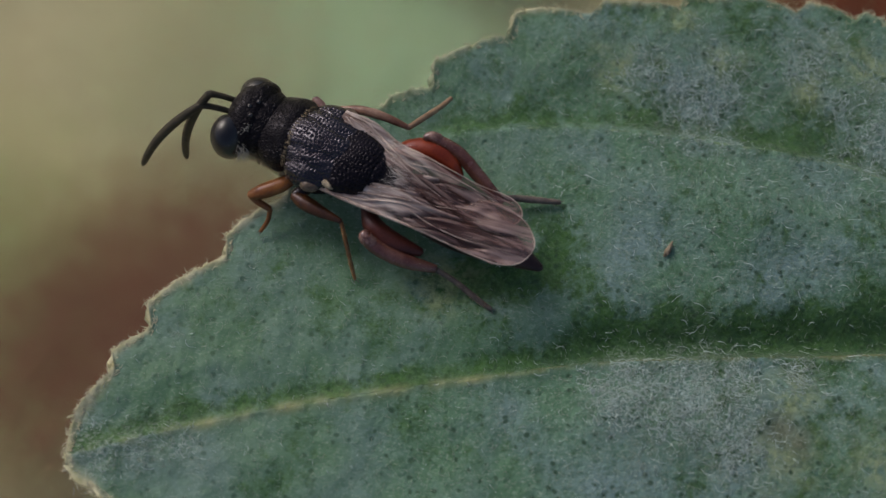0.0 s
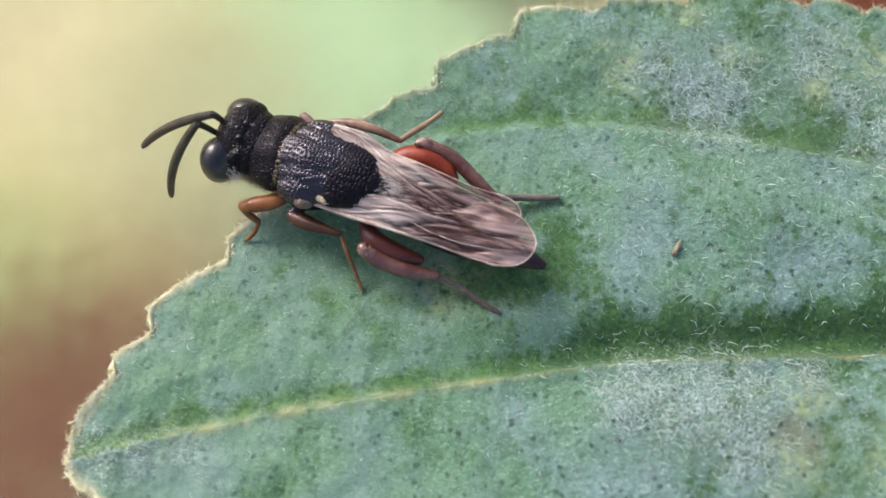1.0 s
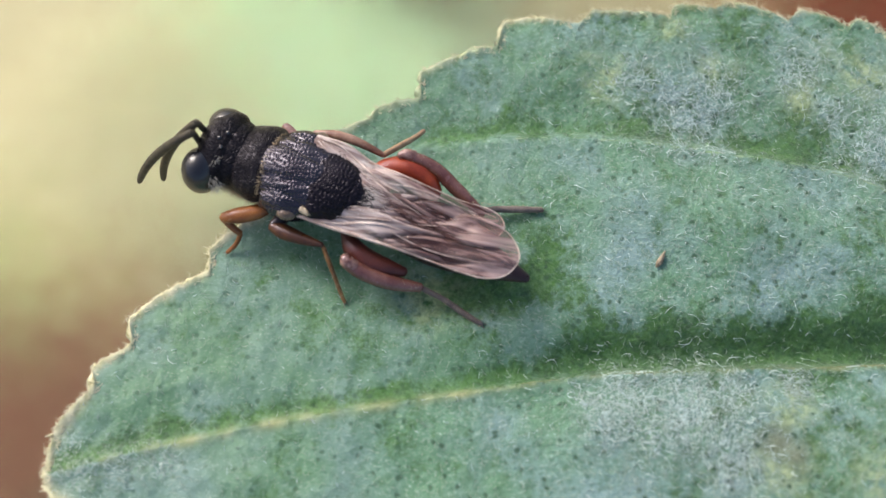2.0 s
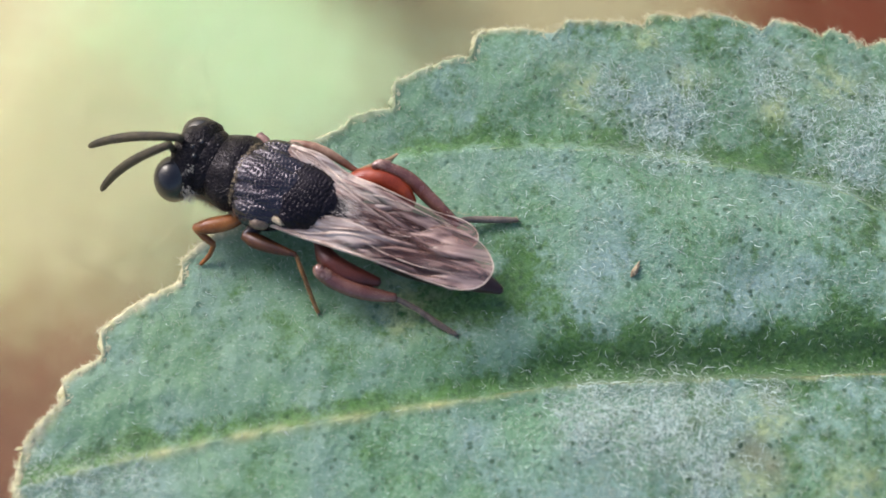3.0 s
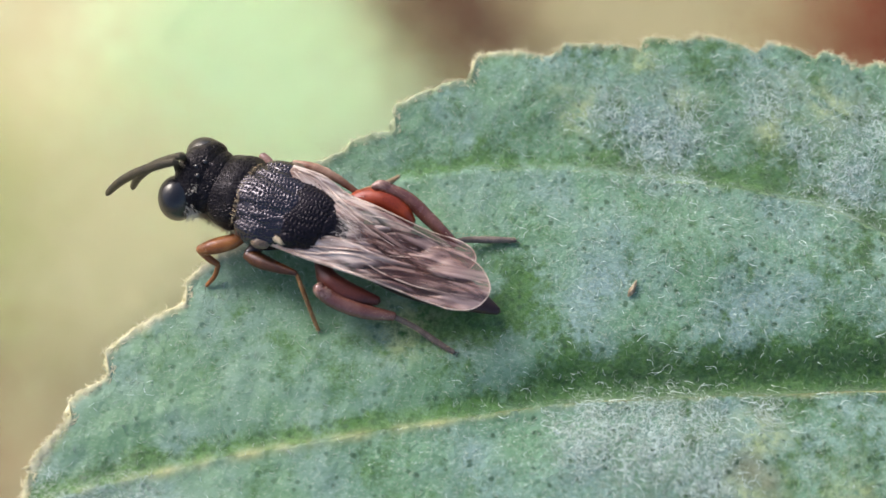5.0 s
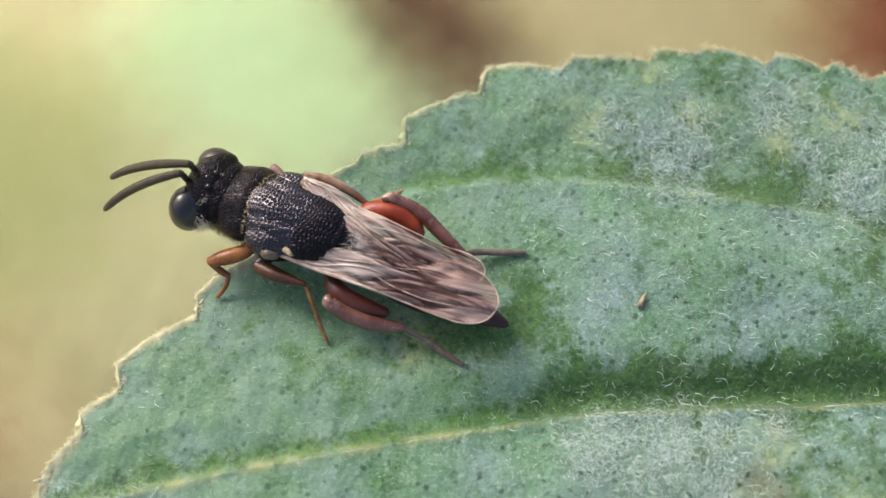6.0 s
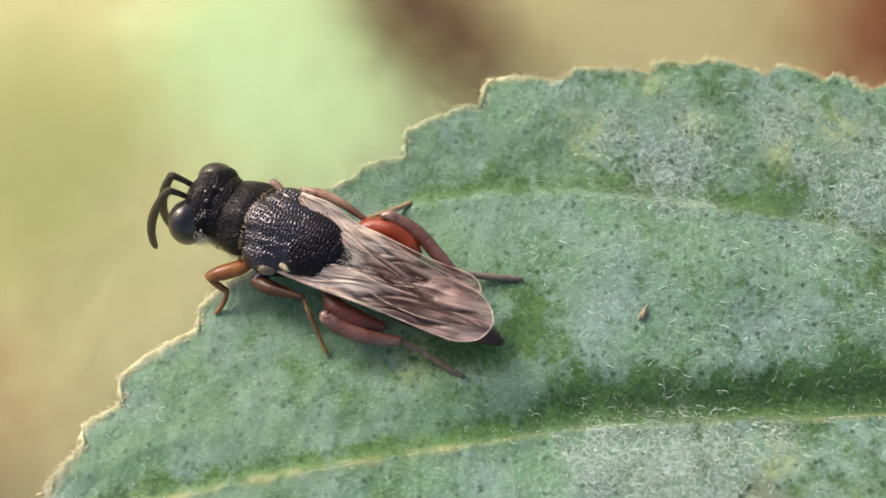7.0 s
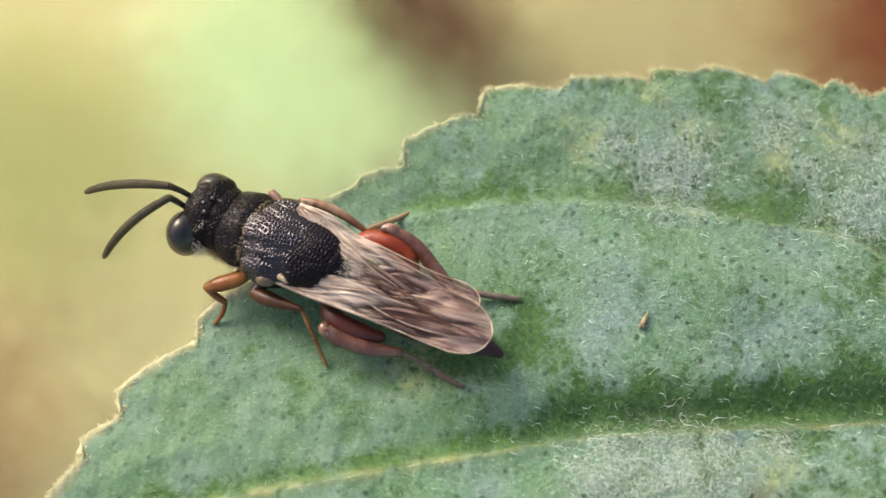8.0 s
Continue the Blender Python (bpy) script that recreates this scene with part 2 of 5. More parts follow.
def tube(bm, points, radii, seg=12, flat=1.0, count=None, up=(0, 0, 1), rough=0.0):
    """A swept tube with rounded ends; flat squeezes it along up."""
    count = count or max(8, 4 * len(points))
    path = spline(points, count)
    rads = [v.x for v in spline([(r, 0, 0) for r in radii], count)]
    rings = []
    for i, p in enumerate(path):
        t = (path[min(i + 1, count - 1)] - path[max(i - 1, 0)]).normalized()
        side = t.cross(Vector(up))
        side = side.normalized() if side.length > 1e-6 else Vector((1, 0, 0))
        nrm = side.cross(t).normalized()
        r = max(rads[i], 0.002)
        ring = []
        for k in range(seg):
            a = 2 * math.pi * k / seg
            rr = r * (1 + rough * noise.noise(Vector((i * 0.7, k * 1.3, r * 50))))
            ring.append(bm.verts.new(p + side * math.cos(a) * rr + nrm * math.sin(a) * rr * flat))
        rings.append(ring)
    for A, B in zip(rings, rings[1:]):
        for k in range(seg):
            bm.faces.new((A[k], A[(k + 1) % seg], B[(k + 1) % seg], B[k]))
    for ring, end, sgn in ((rings[0], path[0] - (path[1] - path[0]).normalized() * rads[0] * 0.6, 1), (rings[-1], path[-1] + (path[-1] - path[-2]).normalized() * rads[-1] * 0.6, -1)):
        v = bm.verts.new(end)
        for k in range(seg):
            f = (v, ring[(k + 1) % seg], ring[k])
            bm.faces.new(f if sgn > 0 else f[::-1])
    return bm


def blob(bm, centre, radii, rot=(0, 0, 0), shape=None, sub=4, rough=0.0):
    """A rounded lump; shape(v) bends the unit sphere's points."""
    made = bmesh.ops.create_icosphere(bm, subdivisions=sub, radius=1.0)["verts"]
    turn = Euler([radians(a) for a in rot]).to_matrix()
    for v in made:
        p = v.co.copy()
        if shape:
            p = shape(p)
        if rough:
            p *= 1 + rough * noise.noise(p * 2.3 + Vector(centre))
        v.co = Vector(centre) + turn @ Vector((p.x * radii[0], p.y * radii[1], p.z * radii[2]))
    return bm


def pitted(bm, pit=0.066, depth=0.036, grooves=()):
    """Sinks grooves (from, to, width, depth) and honeycomb pits into the upper side of a dome."""
    bm.normal_update()
    moves = []
    for v in bm.verts:
        if v.normal.z < -0.2:
            moves.append(None)
            continue
        sunk = 0.0
        for (ax, ay), (bx, by), wide, deep in grooves:
            u = ((v.co.x - ax) * (bx - ax) + (v.co.y - ay) * (by - ay)) / ((bx - ax) ** 2 + (by - ay) ** 2)
            u = min(1.0, max(0.0, u))
            q = (v.co.x - ax - u * (bx - ax)) ** 2 + (v.co.y - ay - u * (by - ay)) ** 2
            sunk = max(sunk, deep * math.exp(-q / wide ** 2))
        x, y = v.co.x / pit, v.co.y / pit
        x, y = x + 1.3 * noise.noise(v.co * 2.3), y + 1.3 * noise.noise(v.co * 2.3 + Vector((9, 4, 1)))
        row = round(y / 0.866)
        near = 9.0
        for r in (row - 1, row, row + 1):
            shift = 0.5 * (r & 1)
            c = round(x - shift)
            for k in (c - 1, c, c + 1):
                dx = x - k - shift - 0.24 * math.sin(k * 12.9 + r * 4.1)
                dy = y - r * 0.866 - 0.24 * math.sin(k * 5.3 + r * 9.7)
                near = min(near, dx * dx + dy * dy)
        deep = depth * (0.9 + 0.7 * noise.noise(v.co * 3.1)) * smooth_step(0.1, 0.55, v.normal.z)
        moves.append(v.normal * -(sunk + deep * max(0.0, 1 - math.sqrt(near) / 0.37)))
    for v, m in zip(bm.verts, moves):
        if m:
            v.co += m
    return bm


def smooth_step(a, b, x):
    u = min(1.0, max(0.0, (x - a) / (b - a)))
    return u * u * (3 - 2 * u)


def strand(bm, root, tip, r, bend=(0, 0, 0.1), steps=4):
    """One thin three-sided hair."""
    root, tip, bend = Vector(root), Vector(tip), Vector(bend)
    t = (tip - root).normalized()
    s = t.cross(Vector((0.3, 0.2, 1))).normalized()
    n = s.cross(t)
    last = None
    for i in range(steps):
        u = i / (steps - 1)
        c = root.lerp(tip, u) + bend * 4 * u * (1 - u)
        q = r * (1 - 0.75 * u)
        ring = [bm.verts.new(c + (s * math.cos(a) + n * math.sin(a)) * q) for a in (0, 2.094, 4.189)]
        if last:
            for k in range(3):
                bm.faces.new((last[k], last[(k + 1) % 3], ring[(k + 1) % 3], ring[k]))
        last = ring
    bm.faces.new(last)


# ---- the leaf ----
MIDRIB = [(-7.18, -4.35, 0), (-6.0, -4.02, 0), (-3.62, -3.45, 0), (-0.8, -2.98, 0), (1.88, -2.58, 0), (4.95, -2.44, 0), (7.53, -2.37, 0), (14, -2.3, 0), (21, -2.2, 0), (27, -2.1, 0)]
NOTCHES = [(-7.18, -4.35), (-7.09, -3.62), (-6.47, -2.76), (-5.93, -2.08), (-4.66, -0.72), (-3.61, 0.46), (-2.52, 1.93), (-1.93, 2.26), (-1.02, 2.67), (0.4, 3.76), (1.94, 4.21), (3.67, 4.37), (4.52, 4.5), (5.88, 4.29), (6.98, 4.12), (7.81, 3.96), (9.5, 3.45), (11.5, 2.9), (14, 2.1), (17, 1.0), (20, 0.0), (23.5, -1.2), (27, -2.0)]
TOOTH_HEIGHT = [0.02, 0.05, 0.26, 0.39, 0.31, 0.2, 0.02, 0.15, 0.41, 0.48, 0.27, 0.25, 0.26, 0.26, 0.2, 0.25, 0.3, 0.3, 0.3, 0.3, 0.3, 0.3]
LATERAL = [(-3.6, -0.6), (-1.87, 1.09), (-0.86, 1.59), (0.68, 1.81), (2.22, 1.81), (4.76, 1.48), (6.76, 1.04), (7.89, 0.49), (11, -0.9), (14, -2.2)]


def curve_y(points, x):
    for (xa, ya, *_), (xb, yb, *_) in zip(points, points[1:]):
        if x <= xb:
            return ya + (yb - ya) * (x - xa) / (xb - xa)
    return points[-1][1]


def leaf_height(x, y):
    """The relief of the blade: a trough along the midrib, a panel that ends at a side vein, a trough behind it."""
    d = y - curve_y(MIDRIB, x)
    e = y - curve_y(LATERAL, x)
    fade = smooth_step(-1.5, 3.0, x)
    z = 0.0
    if d >= 0:
        z -= (0.06 + 0.34 * fade) * math.exp(-((d - 0.30) / 0.45) ** 2) * smooth_step(-0.1, 0.2, d)
        z += 0.22 * smooth_step(1.2, 4.5, x) * math.exp(-((e + 1.3) / 1.0) ** 2)
        z -= 0.22 * smooth_step(-3.0, 0.5, x) * math.exp(-((e - 0.36) / (0.30 if e < 0.36 else 1.1)) ** 2) * smooth_step(-0.05, 0.25, e)
        z += 0.05 * math.exp(-(e / 0.14) ** 2) * smooth_step(-2.5, 0.5, x)
    else:
        z += 0.26 * fade * (1 - math.exp(-(d / 0.7) ** 2))
    z += 0.035 * math.exp(-(d / 0.13) ** 2)
    near = math.exp(-((x + 2.2) / 2.6) ** 2 - ((y - 0.2) / 1.8) ** 2)
    z += (1 - near) * (0.08 * noise.noise(Vector((x * 0.8, y * 0.8, 3.1))) + 0.035 * noise.noise(Vector((x * 2.6, y * 2.6, 7.7))))
    return z + 0.008 * noise.noise(Vector((x * 9, y * 9, 2.2)))


# soft-edged growth marks on the blade: centre and radius
WOOL = [(-6.6, -4.35, 0.4), (-5.9, -4.2, 0.4), (-6.85, -3.8, 0.3), (-5.2, -4.1, 0.35), (3.0, 3.1, 0.45), (4.5, 2.75, 0.6), (6.6, 2.4, 0.4), (8.0, 2.6, 0.6), (2.6, -2.95, 0.5), (3.4, -2.9, 0.5), (4.3, -2.85, 0.4), (5.4, -2.7, 0.3), (3.9, 2.4, 0.9), (7.4, 1.75, 0.8), (3.4, -3.3, 0.8), (4.2, -3.9, 0.6), (2.3, -3.2, 0.5), (6.0, 3.2, 0.5)]
STAINS = [(2.45, 3.15, 0.42), (7.1, 3.05, 0.5), (6.0, 2.75, 0.35), (3.75, 4.1, 0.3), (5.0, -4.15, 0.5), (5.3, -3.1, 0.4), (6.6, -4.3, 0.5), (4.4, 3.3, 0.3), (-0.9, -1.2, 0.5)]
SCARS = [(5.0, -3.75, 0.3), (5.25, -3.95, 0.22)]
# thinly downed green patches; those beside the wasp paint its shadow: centre, radii, strength
BARE_AND_SHADED = [(0.5, -1.05, 0.8, 0.40, 0.47), (1.15, -0.75, 0.35, 0.4, 0.47), (-0.4, -1.0, 0.9, 0.35, 0.47), (-0.9, -1.4, 0.8, 0.32, 0.47), (5.4, 1.75, 0.7, 0.4, 0.47), (1.2, -0.2, 0.3, 0.5, 0.47), (-1.3, -2.1, 1.7, 0.6, 0.20), (6.4, -3.7, 1.6, 1.0, 0.36), (7.2, 0.3, 1.2, 0.5, 0.25), (7.1, -1.45, 1.0, 0.5, 0.45)]


def rib_paleness(x, y):
    """The pale line of the midrib, strongest in the half towards the tip."""
    d = y - curve_y(MIDRIB, x)
    wide = 0.05 + 0.05 * smooth_step(1.5, -2.0, x) + 0.02 * noise.noise(Vector((x * 3, 0, 2)))
    strong = 0.05 + 0.5 * smooth_step(-6.4, -3.6, x) - 0.4 * smooth_step(0.0, 2.0, x)
    return max(0.0, min(1.0, strong + 0.75 * noise.noise(Vector((x * 2.2, y * 2, 5))))) * math.exp(-((d + 0.02) / wide) ** 2)


def marks(table, x, y):
    v = 0.0
    for cx, cy, r in table:
        q = ((x - cx) / r) ** 2 + ((y - cy) / r) ** 2
        if q < 6:
            v = max(v, math.exp(-q * (1 + 0.9 * noise.noise(Vector((x * 2.2, y * 2.2, r * 7))))))
    return min(1.0, v)


def down_and_shade(x, y):
    """How thickly the white down covers the blade: it thins out along the veins and in bare patches. The green there
    also paints shade, by the midrib and beside the wasp.
    """
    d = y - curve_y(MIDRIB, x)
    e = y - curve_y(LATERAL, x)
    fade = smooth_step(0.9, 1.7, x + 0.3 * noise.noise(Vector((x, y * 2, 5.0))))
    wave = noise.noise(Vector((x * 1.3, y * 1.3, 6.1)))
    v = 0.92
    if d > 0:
        # thin down beside the midrib, darkened further as the trough's painted shade
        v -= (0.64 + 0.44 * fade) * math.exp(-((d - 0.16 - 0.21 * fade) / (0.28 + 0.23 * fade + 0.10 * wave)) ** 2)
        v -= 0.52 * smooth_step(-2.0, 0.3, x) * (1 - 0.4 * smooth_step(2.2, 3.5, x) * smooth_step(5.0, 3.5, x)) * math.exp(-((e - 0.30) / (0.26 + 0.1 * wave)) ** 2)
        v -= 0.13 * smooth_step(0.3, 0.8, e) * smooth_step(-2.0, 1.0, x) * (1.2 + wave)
    for cx, cy, rx, ry, much in BARE_AND_SHADED:
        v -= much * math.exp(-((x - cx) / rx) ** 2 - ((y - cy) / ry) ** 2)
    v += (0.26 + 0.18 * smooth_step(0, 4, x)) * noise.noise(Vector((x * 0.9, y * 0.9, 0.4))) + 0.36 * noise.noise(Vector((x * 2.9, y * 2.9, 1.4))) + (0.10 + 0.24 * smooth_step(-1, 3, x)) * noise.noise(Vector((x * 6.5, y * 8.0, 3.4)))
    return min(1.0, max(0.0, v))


def margin(side):
    """The toothed edge of one half of the blade: each tooth leans towards the leaf's tip."""
    if side > 0:
        knots = NOTCHES
    else:
        knots = [(x, 2 * curve_y(MIDRIB, x) - y - 0.9 * smooth_step(2, 6, i)) for i, (x, y) in enumerate(NOTCHES)]
        knots[-1] = (27, -2.3)
        knots[1:5] = [(-7.0, -4.70), (-6.58, -4.94), (-5.6, -5.6), (-4.5, -6.6)]
    pts = []
    for i, (a, b) in enumerate(zip(knots, knots[1:])):
        a, b = Vector((*a, 0)), Vector((*b, 0))
        t = (b - a).normalized()
        out = Vector((-t.y, t.x, 0)) * side
        length = (b - a).length
        height = TOOTH_HEIGHT[i] if side > 0 or i > 3 else 0.04
        n = max(8, int(length / 0.035)) if a.x < 9 else 10
        for k in range(n):
            u = k / n
            rise = smooth_step(-0.02, 0.2, u) if i > 1 else math.sin(math.pi * u)
            prof = rise * (1 - u ** (1.4 if i == 2 else 2.2))
            p = a.lerp(b, u) + out * height * prof
            p += out * (0.03 * noise.noise(Vector((p.x * 7, p.y * 7, 1.7))) + 0.02 * noise.noise(Vector((p.x * 19, p.y * 19, 0.7))))
            pts.append((a.lerp(b, u), p))
    pts.append((Vector((*knots[-1], 0)),) * 2)
    return pts


def leaf():
    thing = empty("leaf", pose(0, 0, 0))
    tagged(thing, "pale blue-green downy leaf with a toothed cream margin", "leaf")
    verts, faces, rims, hairs = [], [], [], []
    across = 72
    for side in (1, -1):
        pairs = margin(side)
        line, edge = [q[0] for q in pairs], [q[1] for q in pairs]
        total = len(edge) - 1
        arc = [0.0]
        for a, b in zip(line, line[1:]):
            arc.append(arc[-1] + (b - a).length)
        start = len(verts)
        for i, (c, e) in enumerate(zip(line, edge)):
            u = arc[i] / arc[-1]
            x = -7.18 + 34.18 * (0.35 * u + 0.65 * max(0, (c.x + 7.18) / 34.18))
            m = Vector((x, curve_y(MIDRIB, x), 0))
            for k in range(across + 1):
                w = k / across
                w = 0.35 * w + 0.65 * (0.5 - 0.5 * math.cos(math.pi * w))
                p = m.lerp(c, w) + (e - c) * w ** 9
                reach = (e - p).length
                p.z = leaf_height(p.x, p.y) + (0.03 + 0.05 * noise.noise(Vector((e.x * 5, e.y * 5, 3.0)))) * math.exp(-(reach / 0.12) ** 2) * min(1.0, i / 12)
                verts.append(p)
                wide = 0.10 + 0.10 * smooth_step(-6.2, -7.0, e.x) - 0.03 * smooth_step(-1.0, 2.5, e.x) + 0.06 * noise.noise(Vector((e.x * 3, e.y * 3, 8.0)))
                rims.append(math.exp(-(reach / wide) ** 2) * (1 - 0.5 * smooth_step(-3.4, -2.4, e.x) * smooth_step(0.4, -0.6, e.x)) * (1 - smooth_step(-2.0, 0.5, e.x) * (0.7 - 0.6 * smooth_step(0.1, 0.3, (e - c).length))) * (0.95 - 0.25 * smooth_step(-1.0, 2.5, e.x) * (1 + noise.noise(Vector((e.x * 1.7, e.y * 1.7, 4.0))))))
        for i in range(total):
            for k in range(across):
                a = start + i * (across + 1) + k
                f = (a, a + across + 1, a + across + 2, a + 1) if i else (start, a + across + 1, a + across + 2)
                faces.append(f if side > 0 else f[::-1])
        if side > 0:
            upper = edge
        else:
            lower = edge
    me = bpy.data.meshes.new("blade")
    me.from_pydata([v * MM for v in verts], [], faces)
    # down also holds the shade painted by the midrib and the wasp
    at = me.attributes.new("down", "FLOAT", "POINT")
    at.data.foreach_set("value", [down_and_shade(v.x, v.y) for v in verts])
    for key, table in (("wool", WOOL), ("stain", STAINS), ("scar", SCARS)):
        at = me.attributes.new(key, "FLOAT", "POINT")
        at.data.foreach_set("value", [marks(table, v.x, v.y) if v.x < 12 else 0.0 for v in verts])
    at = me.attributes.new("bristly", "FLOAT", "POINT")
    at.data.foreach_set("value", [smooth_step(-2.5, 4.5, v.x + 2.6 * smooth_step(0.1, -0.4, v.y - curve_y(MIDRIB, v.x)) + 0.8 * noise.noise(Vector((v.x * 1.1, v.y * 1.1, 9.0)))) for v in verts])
    at = me.attributes.new("rib", "FLOAT", "POINT")
    at.data.foreach_set("value", [rib_paleness(v.x, v.y) for v in verts])
    at = me.attributes.new("rim", "FLOAT", "POINT")
    at.data.foreach_set("value", rims)
    me.polygons.foreach_set("use_smooth", [True] * len(me.polygons))
    me.materials.append(LEAF)
    blade = new("blade", me)
    blade.parent = thing
    thick = blade.modifiers.new("thickness", "SOLIDIFY")
    thick.thickness, thick.offset = 0.16 * MM, -1
    # midrib and side vein
    bm = bmesh.new()
    tube(bm, [(x, y, leaf_height(x, y) - 0.022 + 0.03 * noise.noise(Vector((x * 2.3, y, 3)))) for x, y, _ in [(q.x, q.y, 0) for q in spline(MIDRIB, 60)[7:]]], [0.002 + 0.022 * smooth_step(8, 24, i) + 0.006 * max(0, i - 28) for i in range(53)], 10, 0.55, 240, rough=0.35)
    part("midrib", bm, RIB, thing, "pale yellow-green raised midrib")
    bm = bmesh.new()
    tube(bm, [(q.x, q.y, leaf_height(q.x, q.y) - 0.042 + 0.03 * noise.noise(Vector((q.x * 3, q.y * 3, 0)))) for q in spline([(x, y, 0) for x, y in LATERAL[2:9]], 50)], [0.012 + 0.03 * min(1, i / 15) for i in range(50)], 8, 0.5, 150, rough=0.6)
    part("side_vein", bm, LEAF_VEIN, thing, "pale green side vein")
    # stalk, out to the plant's stem
    bm = bmesh.new()
    tube(bm, [(26.5, -2.1, -0.1), (31, -2.2, -0.8), (36, -2.5, -4), (39, -2.8, -9)], [0.35, 0.6, 0.7, 0.8], 12, 1.0, 24)
    part("stalk", bm, RIB, thing, "green leaf stalk")
    # down on the blade
    bm = bmesh.new()
    made = 0
    fuzz = bmesh.new()
    while made < 14000:
        x, y = random.uniform(-7, 9.2), random.uniform(-5.6, 4.6)
        if y > curve_y(NOTCHES, x) - 0.1 or y < curve_y(MIDRIB, x) - 3.4:
            continue
        d = y - curve_y(MIDRIB, x)
        e = y - curve_y(LATERAL, x)
        near_rib = math.exp(-((d - 0.35) / 0.6) ** 2) * smooth_step(-0.5, 2.5, x)
        woolly = marks(WOOL, x, y) * (0.4 + 0.6 * smooth_step(-4, -1, x))
        dense = 0.09 * near_rib + (1.3 if d < 0 else 0.45) * woolly + (0.09 + 0.15 * smooth_step(-2, 6, x) + 0.08 * (e > 0.2)) * down_and_shade(x, y) ** 2
        if random.random() > dense:
            continue
        long_one = random.random() < 0.002 + 0.010 * smooth_step(0, 2, x) + 0.09 * near_rib + 0.015 * smooth_step(0, 6, x)
        a = random.gauss(-0.35, 0.45) if long_one else random.uniform(0, 6.283)
        length = random.uniform(0.12, 0.26) if long_one else random.uniform(0.04, 0.13) + 0.08 * woolly * random.random()
        z = leaf_height(x, y) - 0.005
        dx, dy = math.cos(a) * length, math.sin(a) * length
        side = random.uniform(-0.4, 0.4)
        white = long_one or random.random() < 0.10 + 0.75 * woolly
        strand(bm if white else fuzz, (x, y, z), (x + dx, y + dy, leaf_height(x + dx, y + dy) + random.uniform(0.02, 0.07)), random.uniform(0.005, 0.009) * (1.0 if long_one else 0.8), (-dy * side, dx * side, 0.03), 5 if long_one else 3)
        made += 1
    tagged(part("down", bm, WHITE_DOWN, thing, "fine curled white hairs"), kind="stuff")
    tagged(part("fuzz", fuzz, FUZZ, thing, "short grey-green fuzz"), kind="stuff")
    # hairs on the margin
    bm = bmesh.new()
    for edge, side, end, i in [(upper, 1, 9.5, i) for i in range(1, len(upper) - 1)] + [(lower, -1, -4.0, i) for i in range(1, len(lower) - 1)]:
        p = edge[i]
        if p.x > end:
            continue
        t = (edge[i + 1] - edge[i - 1]).normalized()
        out = Vector((-t.y, t.x, 0)) * side
        for _ in range(7):
            q = p.lerp(edge[i + 1], random.random()) - out * random.uniform(0.0, 0.15)
            curl = p.x > 0.5
            if curl and random.random() < 0.4 or -2.6 < p.x < 0 and random.random() < 0.6:
                continue
            length = random.uniform(0.06, 0.19) if curl else random.uniform(0.03, 0.09) + 0.08 * (random.random() < 0.10)
            v = (out * random.uniform(0.4, 1.0) - t * random.uniform(-0.6, 1.2)).normalized() * length
            z = leaf_height(q.x, q.y) - 0.01
            strand(bm, (q.x, q.y, z), (q.x + v.x, q.y + v.y, z + random.uniform(-0.02, 0.05)), random.uniform(0.008, 0.013) if curl else random.uniform(0.012, 0.02), tuple(t * random.uniform(-0.09, 0.09) * (1.5 if curl else 1)), 6)
    tagged(part("margin_hair", bm, RIM_HAIR, thing, "cream hairs along the margin"), kind="stuff")
    return thing


RIB = soft_material("pale_midrib", (0.14, 0.20, 0.085), (0.30, 0.30, 0.18), 0.4, (0.22, 0.18, 0.11))
LEAF_VEIN = soft_material("pale_side_vein", (0.17, 0.29, 0.16), (0.27, 0.37, 0.25), 0.4, (0.16, 0.24, 0.1))
leaf()

# a dry chip lying on the blade
bm = bmesh.new()
blob(bm, (0, 0, 0.05), (0.15, 0.045, 0.045), (0, 8, 0), lambda p: Vector((p.x, p.y * (1 - 0.5 * p.x), p.z)), 3, 0.5)
chip = part("debris_chip", bm, soft_material("dry_husk", (0.22, 0.17, 0.11), (0.45, 0.38, 0.28), 0.1, (0.12, 0.08, 0.05)))
chip.matrix_world = pose(3.25 * MM, -0.5 * MM, (leaf_height(3.25, -0.5) + 0.0) * MM, 0, -10, 62)
tagged(chip, "tiny tan dry husk lying on the leaf", "plant debris")


# ---- the wasp ----
wasp = empty("wasp", pose(-0.002891, 0.000642, 0, 0, 0, 156.93))
tagged(wasp, "small black wasp with red hind thighs and folded smoky wings", "wasp")


